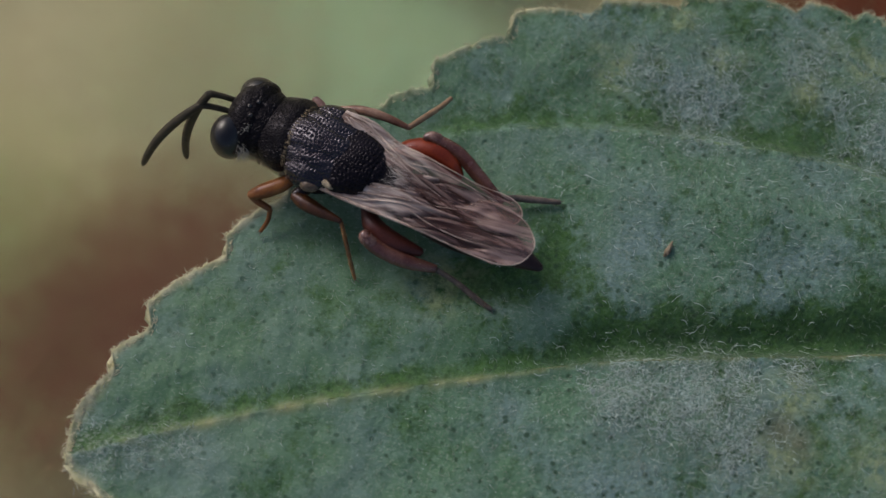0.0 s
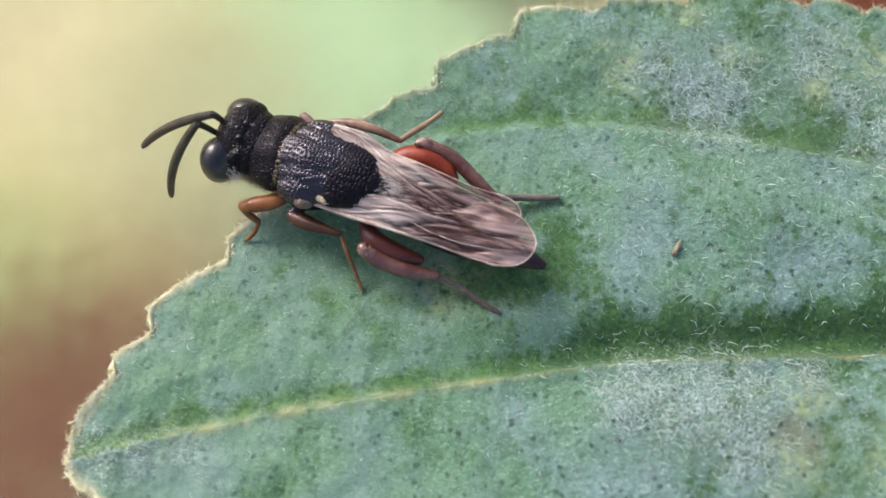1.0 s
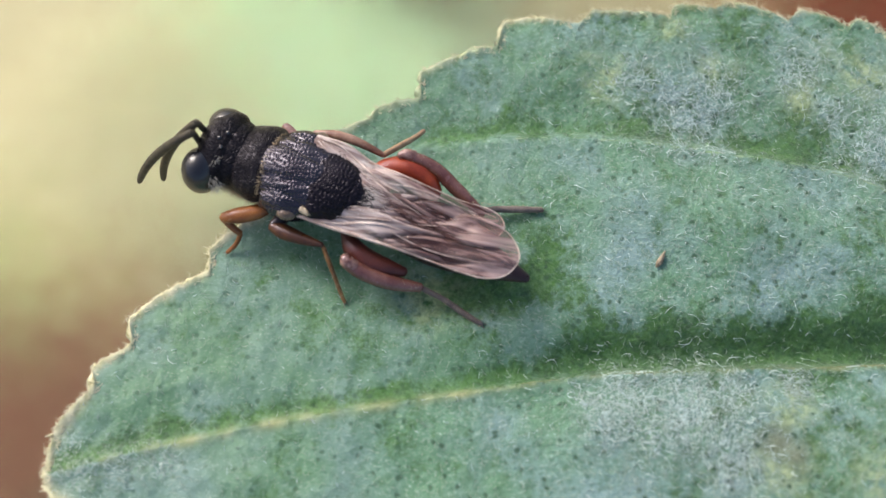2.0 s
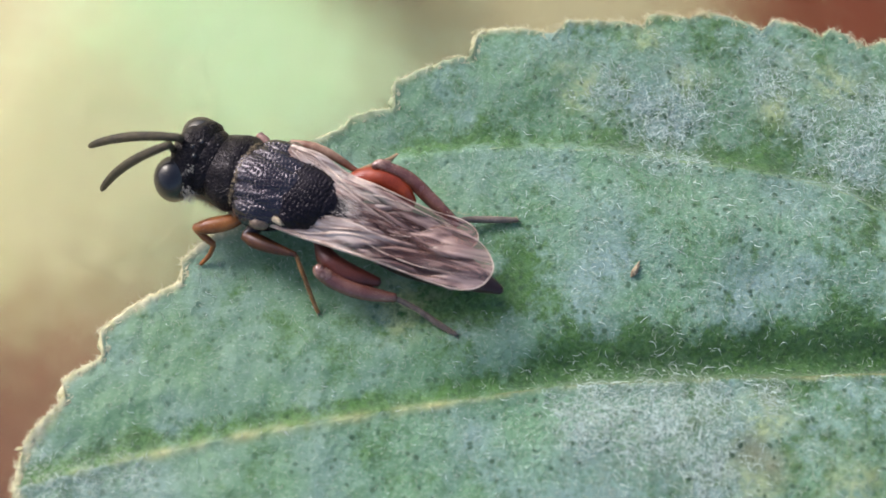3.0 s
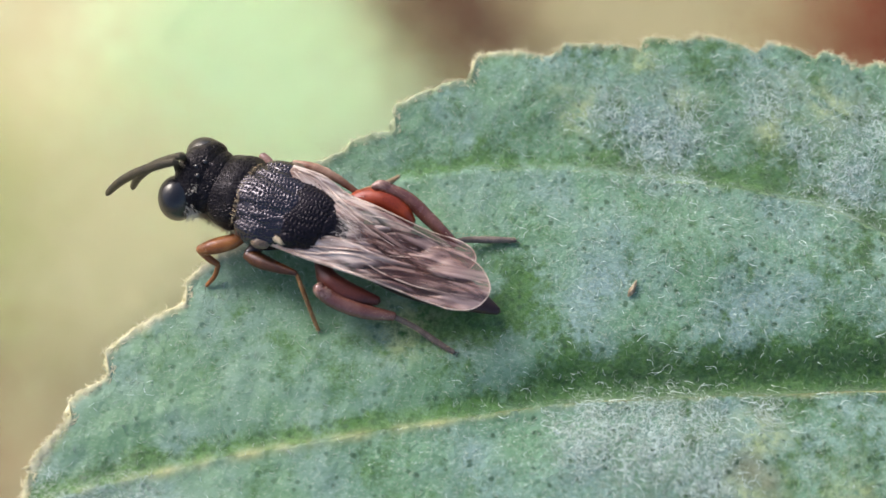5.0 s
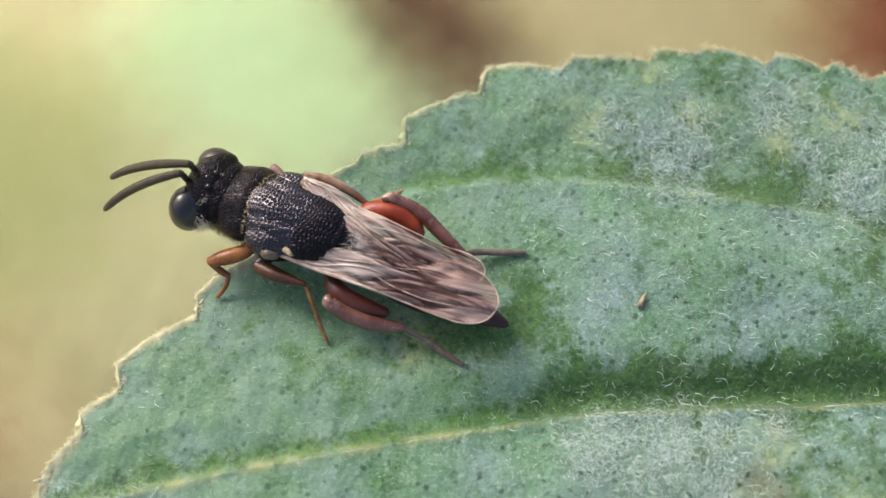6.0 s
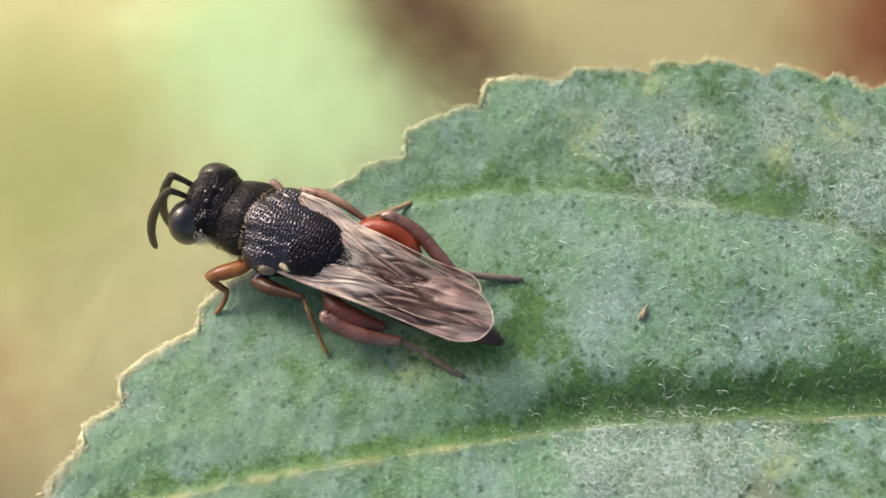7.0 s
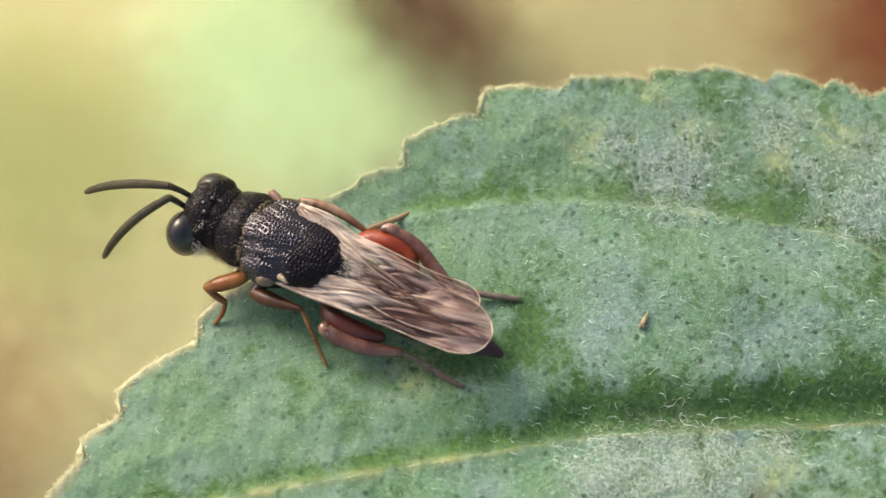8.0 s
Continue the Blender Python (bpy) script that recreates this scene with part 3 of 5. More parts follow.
def body():
    bm = bmesh.new()
    blob(bm, (-0.05, 0, 0.76), (1.0, 0.62, 0.42), (0, 0, 0), None, 5, 0.06)
    blob(bm, (-1.12, 0, 0.86), (0.34, 0.47, 0.36), (0, 15, 0), None, 4, 0.05)
    part("thorax", bm, BLACK_FINE, wasp, "black thorax")
    bm = bmesh.new()
    blob(bm, (0.94, 0, 0.87), (0.58, 0.71, 0.48), (0, 6, 0), lambda p: Vector((p.x - 0.2 * p.y * p.y, p.y, p.z * (1 - 0.12 * p.x))), 5, 0.06)
    part("pronotum", bm, BLACK_FINE, wasp, "black collar behind the head")
    bm = bmesh.new()
    blob(bm, (0.10, 0, 1.0), (0.90, 0.68, 0.48), (0, 0, 0), lambda p: Vector((p.x, p.y, p.z * (1 + 0.04 * math.cos(3 * p.y)))), 7, 0.03)
    part("scutum", pitted(bm, grooves=[((0.85, s * 0.34), (-0.2, s * 0.24), 0.08, 0.04) for s in (1, -1)]), BLACK_PITTED, wasp, "domed black back plate with honeycomb pits")
    for s in (1, -1):
        bm = bmesh.new()
        blob(bm, (0.12, s * 0.47, 0.91), (0.55, 0.34, 0.40), (s * -18, 0, s * 8), None, 6, 0.04)
        part("side_lobe", pitted(bm), BLACK_PITTED, wasp)
        bm = bmesh.new()
        blob(bm, (-0.40, s * 0.44, 1.02), (0.28, 0.22, 0.27), (0, 0, s * 20), None, 5, 0.05)
        part("axilla", pitted(bm), BLACK_DULL, wasp)
    bm = bmesh.new()
    blob(bm, (-0.48, 0, 0.99), (0.70, 0.62, 0.45), (0, -4, 0), lambda p: Vector((p.x, p.y * (1 + 0.18 * p.x), p.z)), 7, 0.03)
    part("scutellum", pitted(bm, depth=0.034, grooves=[((-0.14, -0.5), (-0.14, 0.5), 0.05, 0.06), ((-0.9, -0.4), (-0.9, 0.4), 0.03, 0.02)]), BLACK_DULL, wasp, "pitted black shield over the waist")
    bm = bmesh.new()
    blob(bm, (-1.16, -0.06, 0.92), (0.32, 0.46, 0.22), (0, 14, 0), None, 4, 0.12)
    part("propodeum", bm, SILK, wasp, "silky whitish rear of the thorax")
    # abdomen
    bm = bmesh.new()
    tube(bm, [(-1.2, 0, 0.66), (-1.6, 0, 0.62), (-2.3, 0, 0.54), (-3.0, 0, 0.46), (-3.7, 0.02, 0.4), (-4.12, 0.03, 0.36)], [0.12, 0.40, 0.50, 0.42, 0.22, 0.07], 28, 0.72, 48)
    part("abdomen", bm, chitin("brown_black_chitin", (0.010, 0.007, 0.006), (0.050, 0.026, 0.020), 0.0, 0.32), wasp, "glossy black pointed abdomen")
    # tegulae and pale spots at the wing bases
    for s in (1, -1):
        bm = bmesh.new()
        blob(bm, (0.02, s * 0.74, 1.06), (0.17, 0.11, 0.12), (0, 0, s * 15), None, 3, 0.12)
        part("tegula", bm, TEGULA, wasp, "brown wing-base scale")
        bm = bmesh.new()
        blob(bm, (-0.24, s * 0.60, 1.16), (0.15, 0.06, 0.05), (s * -40, 0, s * -12), None, 3, 0.3)
        part("wing_hinge", bm, PALE_SCLERITE, wasp, "cream wing hinge")


PALE_SCLERITE = chitin("cream_chitin", (0.35, 0.27, 0.18), (0.6, 0.5, 0.36), 0.0, 0.4, 0.0, 0.1)


def head():
    bm = bmesh.new()
    blob(bm, (1.60, 0.03, 0.95), (0.38, 0.72, 0.48), (0, 10, 0), lambda p: Vector((p.x - 0.22 * p.y * p.y, p.y, p.z)), 5, 0.05)
    blob(bm, (1.36, 0.02, 0.92), (0.36, 0.62, 0.42), (0, 0, 0), None, 4)
    h = part("head", bm, BLACK_FINE, wasp, "black broad head")
    for s in (1, -1):
        bm = bmesh.new()
        blob(bm, (1.74, 0.55, 0.97) if s > 0 else (1.65, -0.37, 0.90), (0.33, 0.39, 0.42) if s > 0 else (0.39, 0.34, 0.40), (s * 12, 8, s * 14), None, 5)
        part("compound_eye", bm, EYE, h, "glossy black compound eye")
    for x, y in ((1.56, 0.03), (1.46, 0.17), (1.46, -0.11)):
        bm = bmesh.new()
        blob(bm, (x, y, 1.41), (0.045, 0.045, 0.035), sub=3)
        part("ocellus", bm, EYE, h)
    # short pale hairs behind the eyes
    bm = bmesh.new()
    for s, n in ((1, 60),):
        for _ in range(n):
            p = Vector((random.gauss(1.46, 0.035), s * random.gauss(0.34, 0.06) + 0.03, random.gauss(1.31, 0.02)))
            strand(bm, p, p + Vector((random.gauss(-0.02, 0.02), s * random.gauss(0.03, 0.02), random.uniform(0.002, 0.012))), 0.005, (0, 0, 0.003), 3)
    for _ in range(300):
        p = Vector((random.gauss(1.46, 0.06), random.gauss(0.64, 0.06), random.gauss(0.92, 0.10)))
        strand(bm, p, p + Vector((random.gauss(-0.06, 0.03), random.gauss(0.07, 0.03), random.gauss(0.03, 0.03))), 0.007, (0, 0, 0.01), 3)
    tagged(part("cheek_hair", bm, PALE_HAIR, h, "short silvery cheek hairs"), kind="stuff")
    return h


def collar_hair():
    bm = bmesh.new()
    for _ in range(800):
        a = random.uniform(-1.35, 1.35)
        if math.sin(41 * a) + 0.6 * math.sin(7 * a) < 0.1 or random.random() < 0.5 * (a < 0.1):
            continue
        y = 0.62 * math.sin(a)
        z = 0.93 + 0.44 * math.cos(a)
        x = 0.76 - 0.05 * math.cos(a) + random.gauss(0, 0.02) - 0.1 * abs(y)
        strand(bm, (x, y, z), (x - random.uniform(0.03, 0.08), y + random.gauss(0, 0.03), z + random.uniform(-0.01, 0.02)), 0.0026, (0, 0, 0.01), 3)
    for _ in range(520):
        x = random.uniform(0.45, 1.4)
        p = Vector((x, 0.62 - 0.12 * abs(x - 0.7) + random.gauss(0, 0.03), random.uniform(0.62, 0.85)))
        strand(bm, p, p + Vector((random.gauss(-0.05, 0.03), random.uniform(0.05, 0.14), random.gauss(0, 0.04))), 0.006, (0, 0, 0.01), 3)
    tagged(part("collar_hair", bm, GOLD_HAIR, wasp, "rows of pale gold hairs"), kind="stuff")
    bm = bmesh.new()
    for _ in range(260):
        y = min(random.uniform(-0.62, 0.3), random.uniform(-0.5, 0.3))
        x = -1.10 + 0.45 * abs(y) + random.uniform(-0.2, 0.05)
        z = 1.20 - 0.12 * abs(y) - 0.10 * (-1.05 - x)
        strand(bm, (x, y, z), (x - random.uniform(0.10, 0.42), y * 0.95 + random.gauss(0, 0.08), z + random.uniform(-0.06, 0.06)), 0.0032, (0, random.gauss(0, 0.02), 0.03), 4)
    tagged(part("waist_hair", bm, ROSE_HAIR, wasp, "silvery hairs at the waist"), kind="stuff")


def forewing(s, tip, z, name="forewing"):
    """A folded forewing from its base to the tip; s = 1 is the wasp's left."""
    root = Vector((-0.12, 0.66, 1.12)) if s > 0 else Vector((0.07, -0.66, 1.32))
    axis = Vector((tip[0], tip[1], 0)) - Vector((root.x, root.y, 0))
    length = axis.length
    axis.normalize()
    perp = Vector((-axis.y, axis.x, 0)) * -s   # towards the leading edge
    if perp.y * s < 0:
        perp = -perp
    if s > 0:
        lead = [(0, 0.03), (0.15, 0.12), (0.35, 0.20), (0.55, 0.30), (0.72, 0.41), (0.84, 0.47), (0.92, 0.39), (0.965, 0.27), (0.99, 0.14), (1.0, 0.0)]
    else:
        lead = [(0, 0.03), (0.15, 0.10), (0.35, 0.02), (0.55, 0.05), (0.72, 0.12), (0.84, 0.22), (0.92, 0.22), (0.965, 0.18), (0.99, 0.1), (1.0, 0.0)]
    trail = [(0, -0.10), (0.12, -0.40), (0.3, -0.72), (0.4, -0.84), (0.5, -0.86), (0.7, -0.74), (0.84, -0.58), (0.92, -0.44), (0.965, -0.3), (0.99, -0.15), (1.0, 0.0)] if s < 0 else [(0, -0.08), (0.12, -0.34), (0.3, -0.62), (0.5, -0.70), (0.7, -0.68), (0.84, -0.58), (0.92, -0.44), (0.965, -0.3), (0.99, -0.15), (1.0, 0.0)]

    def edge(table, u):
        for (a, p), (b, q) in zip(table, table[1:]):
            if u <= b:
                w = (u - a) / (b - a)
                return p + (q - p) * (w * w * (3 - 2 * w) * 0.4 + w * 0.6)
        return 0.0

    def across(u, w):
        lo, hi = edge(trail, u), edge(lead, u)
        return lo + (hi - lo) * w

    def pleat(u, w):
        """Sharp folds that run along the wing, strongest in its outer half."""
        v = across(u, w) * 0.9
        bend = v + 0.22 * noise.noise(Vector((u * 3.0, v * 2.5, 4.0 + s)))
        n = noise.noise(Vector((u * 1.9, bend * 5.2, 3.0 + 7 * s)))
        gap = noise.noise(Vector((u * 4.0, v * 4.0, 2.0 + s))) + 0.9 * u - 0.25 - 0.9 * smooth_step(0.82, 0.98, u)
        return math.exp(-(n / 0.075) ** 2) * smooth_step(-0.25, 0.35, gap)

    def place(u, w):
        d = across(u, w)
        p = root + axis * (u * length) + perp * d
        bend = 0.9 * d + 0.25 * noise.noise(Vector((u * 3.0, d * 2.3, 4.0 + s)))
        big = noise.noise(Vector((u * 2.4, bend * 5.0, 1.0 + 5 * s)))
        small = noise.noise(Vector((u * 5.0, bend * 12.0, 9.0 + s)))
        fold = (0.15 * big + 0.05 * small - 0.06 * pleat(u, w)) * min(1, 4 * u) * (1 - 0.7 * smooth_step(0.7, 0.98, u))
        arch = 0.10 * math.sin(math.pi * u) - 0.16 * max(0.0, w - 0.6) - 0.06 * d * d
        p.z = root.z + (z - root.z) * u + fold + arch + 0.015 * noise.noise(Vector((u * 6, d * 8, s)))
        return p

    nu, nw = 150, 130
    bm = bmesh.new()
    grid = []
    for i in range(nu + 1):
        u = 1 - (1 - i / nu) ** 1.6 if i < nu else 0.9995
        grid.append([bm.verts.new(place(min(u, 0.9995), k / nw)) for k in range(nw + 1)])
    for A, B in zip(grid, grid[1:]):
        for k in range(nw):
            bm.faces.new((A[k], A[k + 1], B[k + 1], B[k]))
    wing = part(name, bm, WING, wasp, "smoky brown pleated wing membrane")
    for key, pick in (("along", lambda i, k: 1 - (1 - i / nu) ** 1.6), ("across", lambda i, k: 0.6 + 0.9 * across(1 - (1 - i / nu) ** 1.6, k / nw)), ("pleat", lambda i, k: pleat(1 - (1 - i / nu) ** 1.6, k / nw))):
        at = wing.data.attributes.new(key, "FLOAT", "POINT")
        at.data.foreach_set("value", [pick(i, k) for i in range(nu + 1) for k in range(nw + 1)])
    rim = bmesh.new()
    tube(rim, [place(u, 1.0) for u in (0.0, 0.15, 0.3, 0.45, 0.6, 0.75, 0.88, 0.96)] + [place(0.9995, 0.5)] + [place(u, 0.0) for u in (0.97, 0.9, 0.75)], [0.034, 0.032, 0.03, 0.024, 0.016, 0.012, 0.011, 0.011, 0.011, 0.01, 0.009, 0.008], 8, 1.0, 90)
    part("wing_edge", rim, VEIN, wing, "pale rimmed wing edge")
    for w0, w1, u0, u1, r in ((0.84, 0.74, 0.03, 0.48, 0.020), (0.66, 0.44, 0.04, 0.62, 0.012), (0.72, 0.82, 0.42, 0.86, 0.009), (0.5, 0.3, 0.02, 0.45, 0.011)):
        v = bmesh.new()
        tube(v, [place(u0 + (u1 - u0) * q, w0 + (w1 - w0) * q + 0.08 * math.sin(4 * q + 9 * w0)) + Vector((0, 0, 0.014)) for q in (0, 0.2, 0.4, 0.6, 0.8, 1)], [r, r, r, r * 0.9, r * 0.7, r * 0.3], 6, 0.7, 40)
        part("wing_vein", v, VEIN, wing)
    return wing


def leg(name, hip, segments, label):
    """A leg that turns about its hip; segments: (part name, points, radii, flat, material)."""
    h = Vector(hip)
    first = None
    for nm, pts, radii, flat, mat in segments:
        bm = bmesh.new()
        tube(bm, [Vector(p) - h for p in pts], radii, 16, flat, max(20, 7 * len(pts)), rough=0.05)
        if first is None:
            first = part(name, bm, mat, wasp, label)
            first.location = h * MM
        else:
            part(nm, bm, mat, first)
    return first


def bristles(parent, hip, path, radius, count, length, lean, material):
    """Short hairs standing off a leg segment."""
    bm = bmesh.new()
    pts = spline([Vector(q) - Vector(hip) for q in path], 40)
    for _ in range(count):
        i = random.randrange(1, 39)
        t = (pts[i + 1] - pts[i - 1]).normalized()
        v = Vector((random.gauss(0, 1), random.gauss(0, 1), random.gauss(0.4, 1)))
        v = (v - t * v.dot(t)).normalized()
        q = pts[i] + v * radius * 0.95
        strand(bm, q, q + (v + t * lean).normalized() * length * random.uniform(0.6, 1.3), 0.0021, (0, 0, 0), 3)
    tagged(part("bristle", bm, material, parent, "short pale bristles"), kind="stuff")


def claws(parent, at, hip, d):
    bm = bmesh.new()
    p, d = Vector(at) - Vector(hip), Vector(d).normalized()
    side = Vector((-d.y, d.x, 0))
    for s in (1, -1):
        strand(bm, p, p + d * 0.08 + side * s * 0.05 + Vector((0, 0, -0.015)), 0.012, (0, 0, 0.02), 4)
    part("claw", bm, GREY_LEG, parent)


def antenna():
    bm = bmesh.new()
    tube(bm, [(0, 0, 0), (0.1, 0, 0.01), (0.35, 0, 0.015), (0.55, 0, 0)], [0.04, 0.05, 0.055, 0.065], 12, 1.0, 18)
    scape = part("antenna", bm, ANTENNA, wasp, "elbowed dark antenna")
    bm = bmesh.new()
    pts, rad = [], []
    for i in range(67):
        u = i / 66
        ring = 0.5 - 0.5 * math.cos(2 * math.pi * i / 6)
        r = 0.058 + 0.026 * math.sin(math.pi * min(1.0, 0.1 + 0.95 * u)) ** 0.7
        if u > 0.93:
            r *= 1 - 0.5 * ((u - 0.93) / 0.07) ** 2
        pts.append((1.75 * u, 0, 1.75 * 0.10 * 4 * u * (1 - u)))
        rad.append(r * (0.95 + 0.05 * ring))
    tube(bm, pts, rad, 14, 1.0, 133)
    flag = part("flagellum", bm, ANTENNA, scape, "ringed club-like flagellum")
    flag.location = (0.55 * MM, 0, 0)
    return scape, flag


body()
head()
collar_hair()
far_wing = forewing(-1, (-3.45, -0.50), 0.80)
near_wing = forewing(1, (-3.9, -0.06), 0.90)

HIPS = {"fore": (0.45, 0.6, 0.7), "mid": (0.1, 0.6, 0.65), "hind": (-0.95, 0.5, 0.65)}


def mirrored(p):
    return (p[0], -p[1], p[2])


fore_left = leg("fore_leg", HIPS["fore"], [
    ("femur", [(0.4, 0.55, 0.68), (0.62, 0.82, 0.7), (0.9, 1.02, 0.7), (1.12, 1.14, 0.66)], [0.1, 0.14, 0.14, 0.08], 0.85, ORANGE),
    ("tibia", [(1.1, 1.14, 0.62), (0.93, 1.18, 0.5), (0.78, 1.2, 0.38)], [0.055, 0.065, 0.055], 1.0, ORANGE),
    ("tarsus", [(0.78, 1.2, 0.36), (0.82, 1.36, 0.18), (0.93, 1.54, 0.04)], [0.045, 0.042, 0.035], 1.0, ORANGE)], "orange-brown fore leg")
mid_left = leg("mid_leg", HIPS["mid"], [
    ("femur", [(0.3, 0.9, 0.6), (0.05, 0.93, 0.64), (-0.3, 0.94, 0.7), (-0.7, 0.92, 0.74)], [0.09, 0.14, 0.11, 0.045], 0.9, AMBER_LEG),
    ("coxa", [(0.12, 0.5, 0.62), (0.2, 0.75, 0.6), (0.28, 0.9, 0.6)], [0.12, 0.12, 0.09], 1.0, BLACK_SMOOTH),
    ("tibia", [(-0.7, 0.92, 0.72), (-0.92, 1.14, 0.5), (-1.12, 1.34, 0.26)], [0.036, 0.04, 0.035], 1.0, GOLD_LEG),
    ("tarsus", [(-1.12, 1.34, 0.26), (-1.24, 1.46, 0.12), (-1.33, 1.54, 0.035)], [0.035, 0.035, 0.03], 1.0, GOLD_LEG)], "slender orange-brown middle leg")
hind_left = leg("hind_leg", HIPS["hind"], [
    ("femur", [(-0.95, 0.5, 0.6), (-1.2, 0.74, 0.62), (-1.5, 0.82, 0.58), (-1.85, 0.8, 0.52), (-2.15, 0.74, 0.46)], [0.12, 0.18, 0.19, 0.15, 0.08], 1.0, SHADED_RED),
    ("knee", [(-1.17, 0.95, 0.82), (-1.2, 1.03, 0.78), (-1.36, 1.06, 0.69)], [0.07, 0.115, 0.125], 1.0, KNEE),
    ("tibia", [(-1.2, 1.04, 0.76), (-1.5, 1.07, 0.62), (-2.0, 1.01, 0.48), (-2.5, 0.86, 0.36)], [0.12, 0.14, 0.135, 0.08], 1.0, MAROON),
    ("tarsus", [(-2.52, 0.86, 0.34), (-2.9, 0.86, 0.2), (-3.3, 0.92, 0.09), (-3.67, 0.97, 0.04)], [0.05, 0.05, 0.055, 0.04], 1.0, GREY_LEG)], "hind leg with a swollen red thigh")
hind_right = leg("hind_leg", mirrored(HIPS["hind"]), [
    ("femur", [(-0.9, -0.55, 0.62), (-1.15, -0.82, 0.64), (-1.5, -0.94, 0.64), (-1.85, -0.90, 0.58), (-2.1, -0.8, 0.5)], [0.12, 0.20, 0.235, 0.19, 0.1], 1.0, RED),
    ("knee", [(-1.26, -1.04, 0.86), (-1.36, -1.12, 0.85), (-1.5, -1.15, 0.80)], [0.06, 0.10, 0.115], 1.0, KNEE),
    ("tibia", [(-1.42, -1.13, 0.82), (-1.9, -1.14, 0.68), (-2.4, -0.98, 0.52), (-2.95, -0.80, 0.36)], [0.11, 0.125, 0.125, 0.08], 1.0, MAROON),
    ("tarsus", [(-2.9, -0.82, 0.36), (-3.1, -1.02, 0.22), (-3.5, -1.23, 0.12), (-3.86, -1.41, 0.05)], [0.055, 0.06, 0.062, 0.045], 1.0, GREY_LEG)], "hind leg with a swollen red thigh")
mid_right = leg("mid_leg", mirrored(HIPS["mid"]), [
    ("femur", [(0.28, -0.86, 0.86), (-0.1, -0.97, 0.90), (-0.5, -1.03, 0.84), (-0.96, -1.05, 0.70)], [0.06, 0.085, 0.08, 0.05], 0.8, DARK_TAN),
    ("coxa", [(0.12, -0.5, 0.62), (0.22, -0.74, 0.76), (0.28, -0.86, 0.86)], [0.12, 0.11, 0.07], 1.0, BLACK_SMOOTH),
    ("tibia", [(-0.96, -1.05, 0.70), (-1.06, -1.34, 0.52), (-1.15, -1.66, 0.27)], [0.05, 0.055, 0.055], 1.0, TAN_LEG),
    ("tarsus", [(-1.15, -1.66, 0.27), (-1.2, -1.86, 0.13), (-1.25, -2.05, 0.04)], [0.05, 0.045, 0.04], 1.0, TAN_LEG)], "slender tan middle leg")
fore_right = leg("fore_leg", mirrored(HIPS["fore"]), [
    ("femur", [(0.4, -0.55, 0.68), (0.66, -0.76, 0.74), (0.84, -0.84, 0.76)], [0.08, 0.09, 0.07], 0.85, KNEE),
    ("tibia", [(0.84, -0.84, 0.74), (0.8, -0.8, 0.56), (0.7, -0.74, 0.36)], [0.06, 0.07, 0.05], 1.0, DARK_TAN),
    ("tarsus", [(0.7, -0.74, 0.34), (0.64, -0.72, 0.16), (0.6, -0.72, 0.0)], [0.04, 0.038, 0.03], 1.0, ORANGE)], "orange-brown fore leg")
for limb, hip, side in ((hind_left, HIPS["hind"], 1), (hind_right, mirrored(HIPS["hind"]), -1)):
    if side > 0:
        bristles(limb, hip, [(-1.2, 1.04, 0.76), (-1.5, 1.07, 0.62), (-2.0, 1.01, 0.48), (-2.5, 0.86, 0.36)], 0.118, 110, 0.045, 1.6, GOLD_HAIR)
        bristles(limb, hip, [(-2.55, 0.86, 0.32), (-2.9, 0.86, 0.2), (-3.3, 0.92, 0.09), (-3.67, 0.97, 0.04)], 0.045, 160, 0.05, 1.0, GOLD_HAIR)
    else:
        bristles(limb, hip, [(-1.42, -1.13, 0.82), (-1.9, -1.14, 0.68), (-2.4, -0.98, 0.52), (-2.95, -0.80, 0.36)], 0.118, 110, 0.045, 1.6, GOLD_HAIR)
        bristles(limb, hip, [(-2.7, -0.95, 0.34), (-3.05, -1.06, 0.2), (-3.5, -1.25, 0.1), (-3.86, -1.41, 0.04)], 0.045, 160, 0.05, 1.0, GOLD_HAIR)
bristles(mid_left, HIPS["mid"], [(-0.7, 0.92, 0.72), (-0.92, 1.14, 0.5), (-1.12, 1.34, 0.26), (-1.33, 1.54, 0.035)], 0.04, 130, 0.05, 1.0, GOLD_HAIR)
bristles(fore_left, HIPS["fore"], [(0.62, 0.82, 0.7), (0.9, 1.02, 0.7), (1.12, 1.14, 0.66)], 0.12, 160, 0.045, 1.0, GOLD_HAIR)
claws(mid_left, (-1.33, 1.54, 0.035), HIPS["mid"], (-0.6, 0.5, 0))
claws(hind_left, (-3.67, 0.97, 0.04), HIPS["hind"], (-1, 0.15, 0))
claws(hind_right, (-3.86, -1.41, 0.04), mirrored(HIPS["hind"]), (-1, -0.4, 0))
claws(fore_left, (0.93, 1.54, 0.04), HIPS["fore"], (0.4, 0.8, 0))
far_scape, far_flag = antenna()
near_scape, near_flag = antenna()

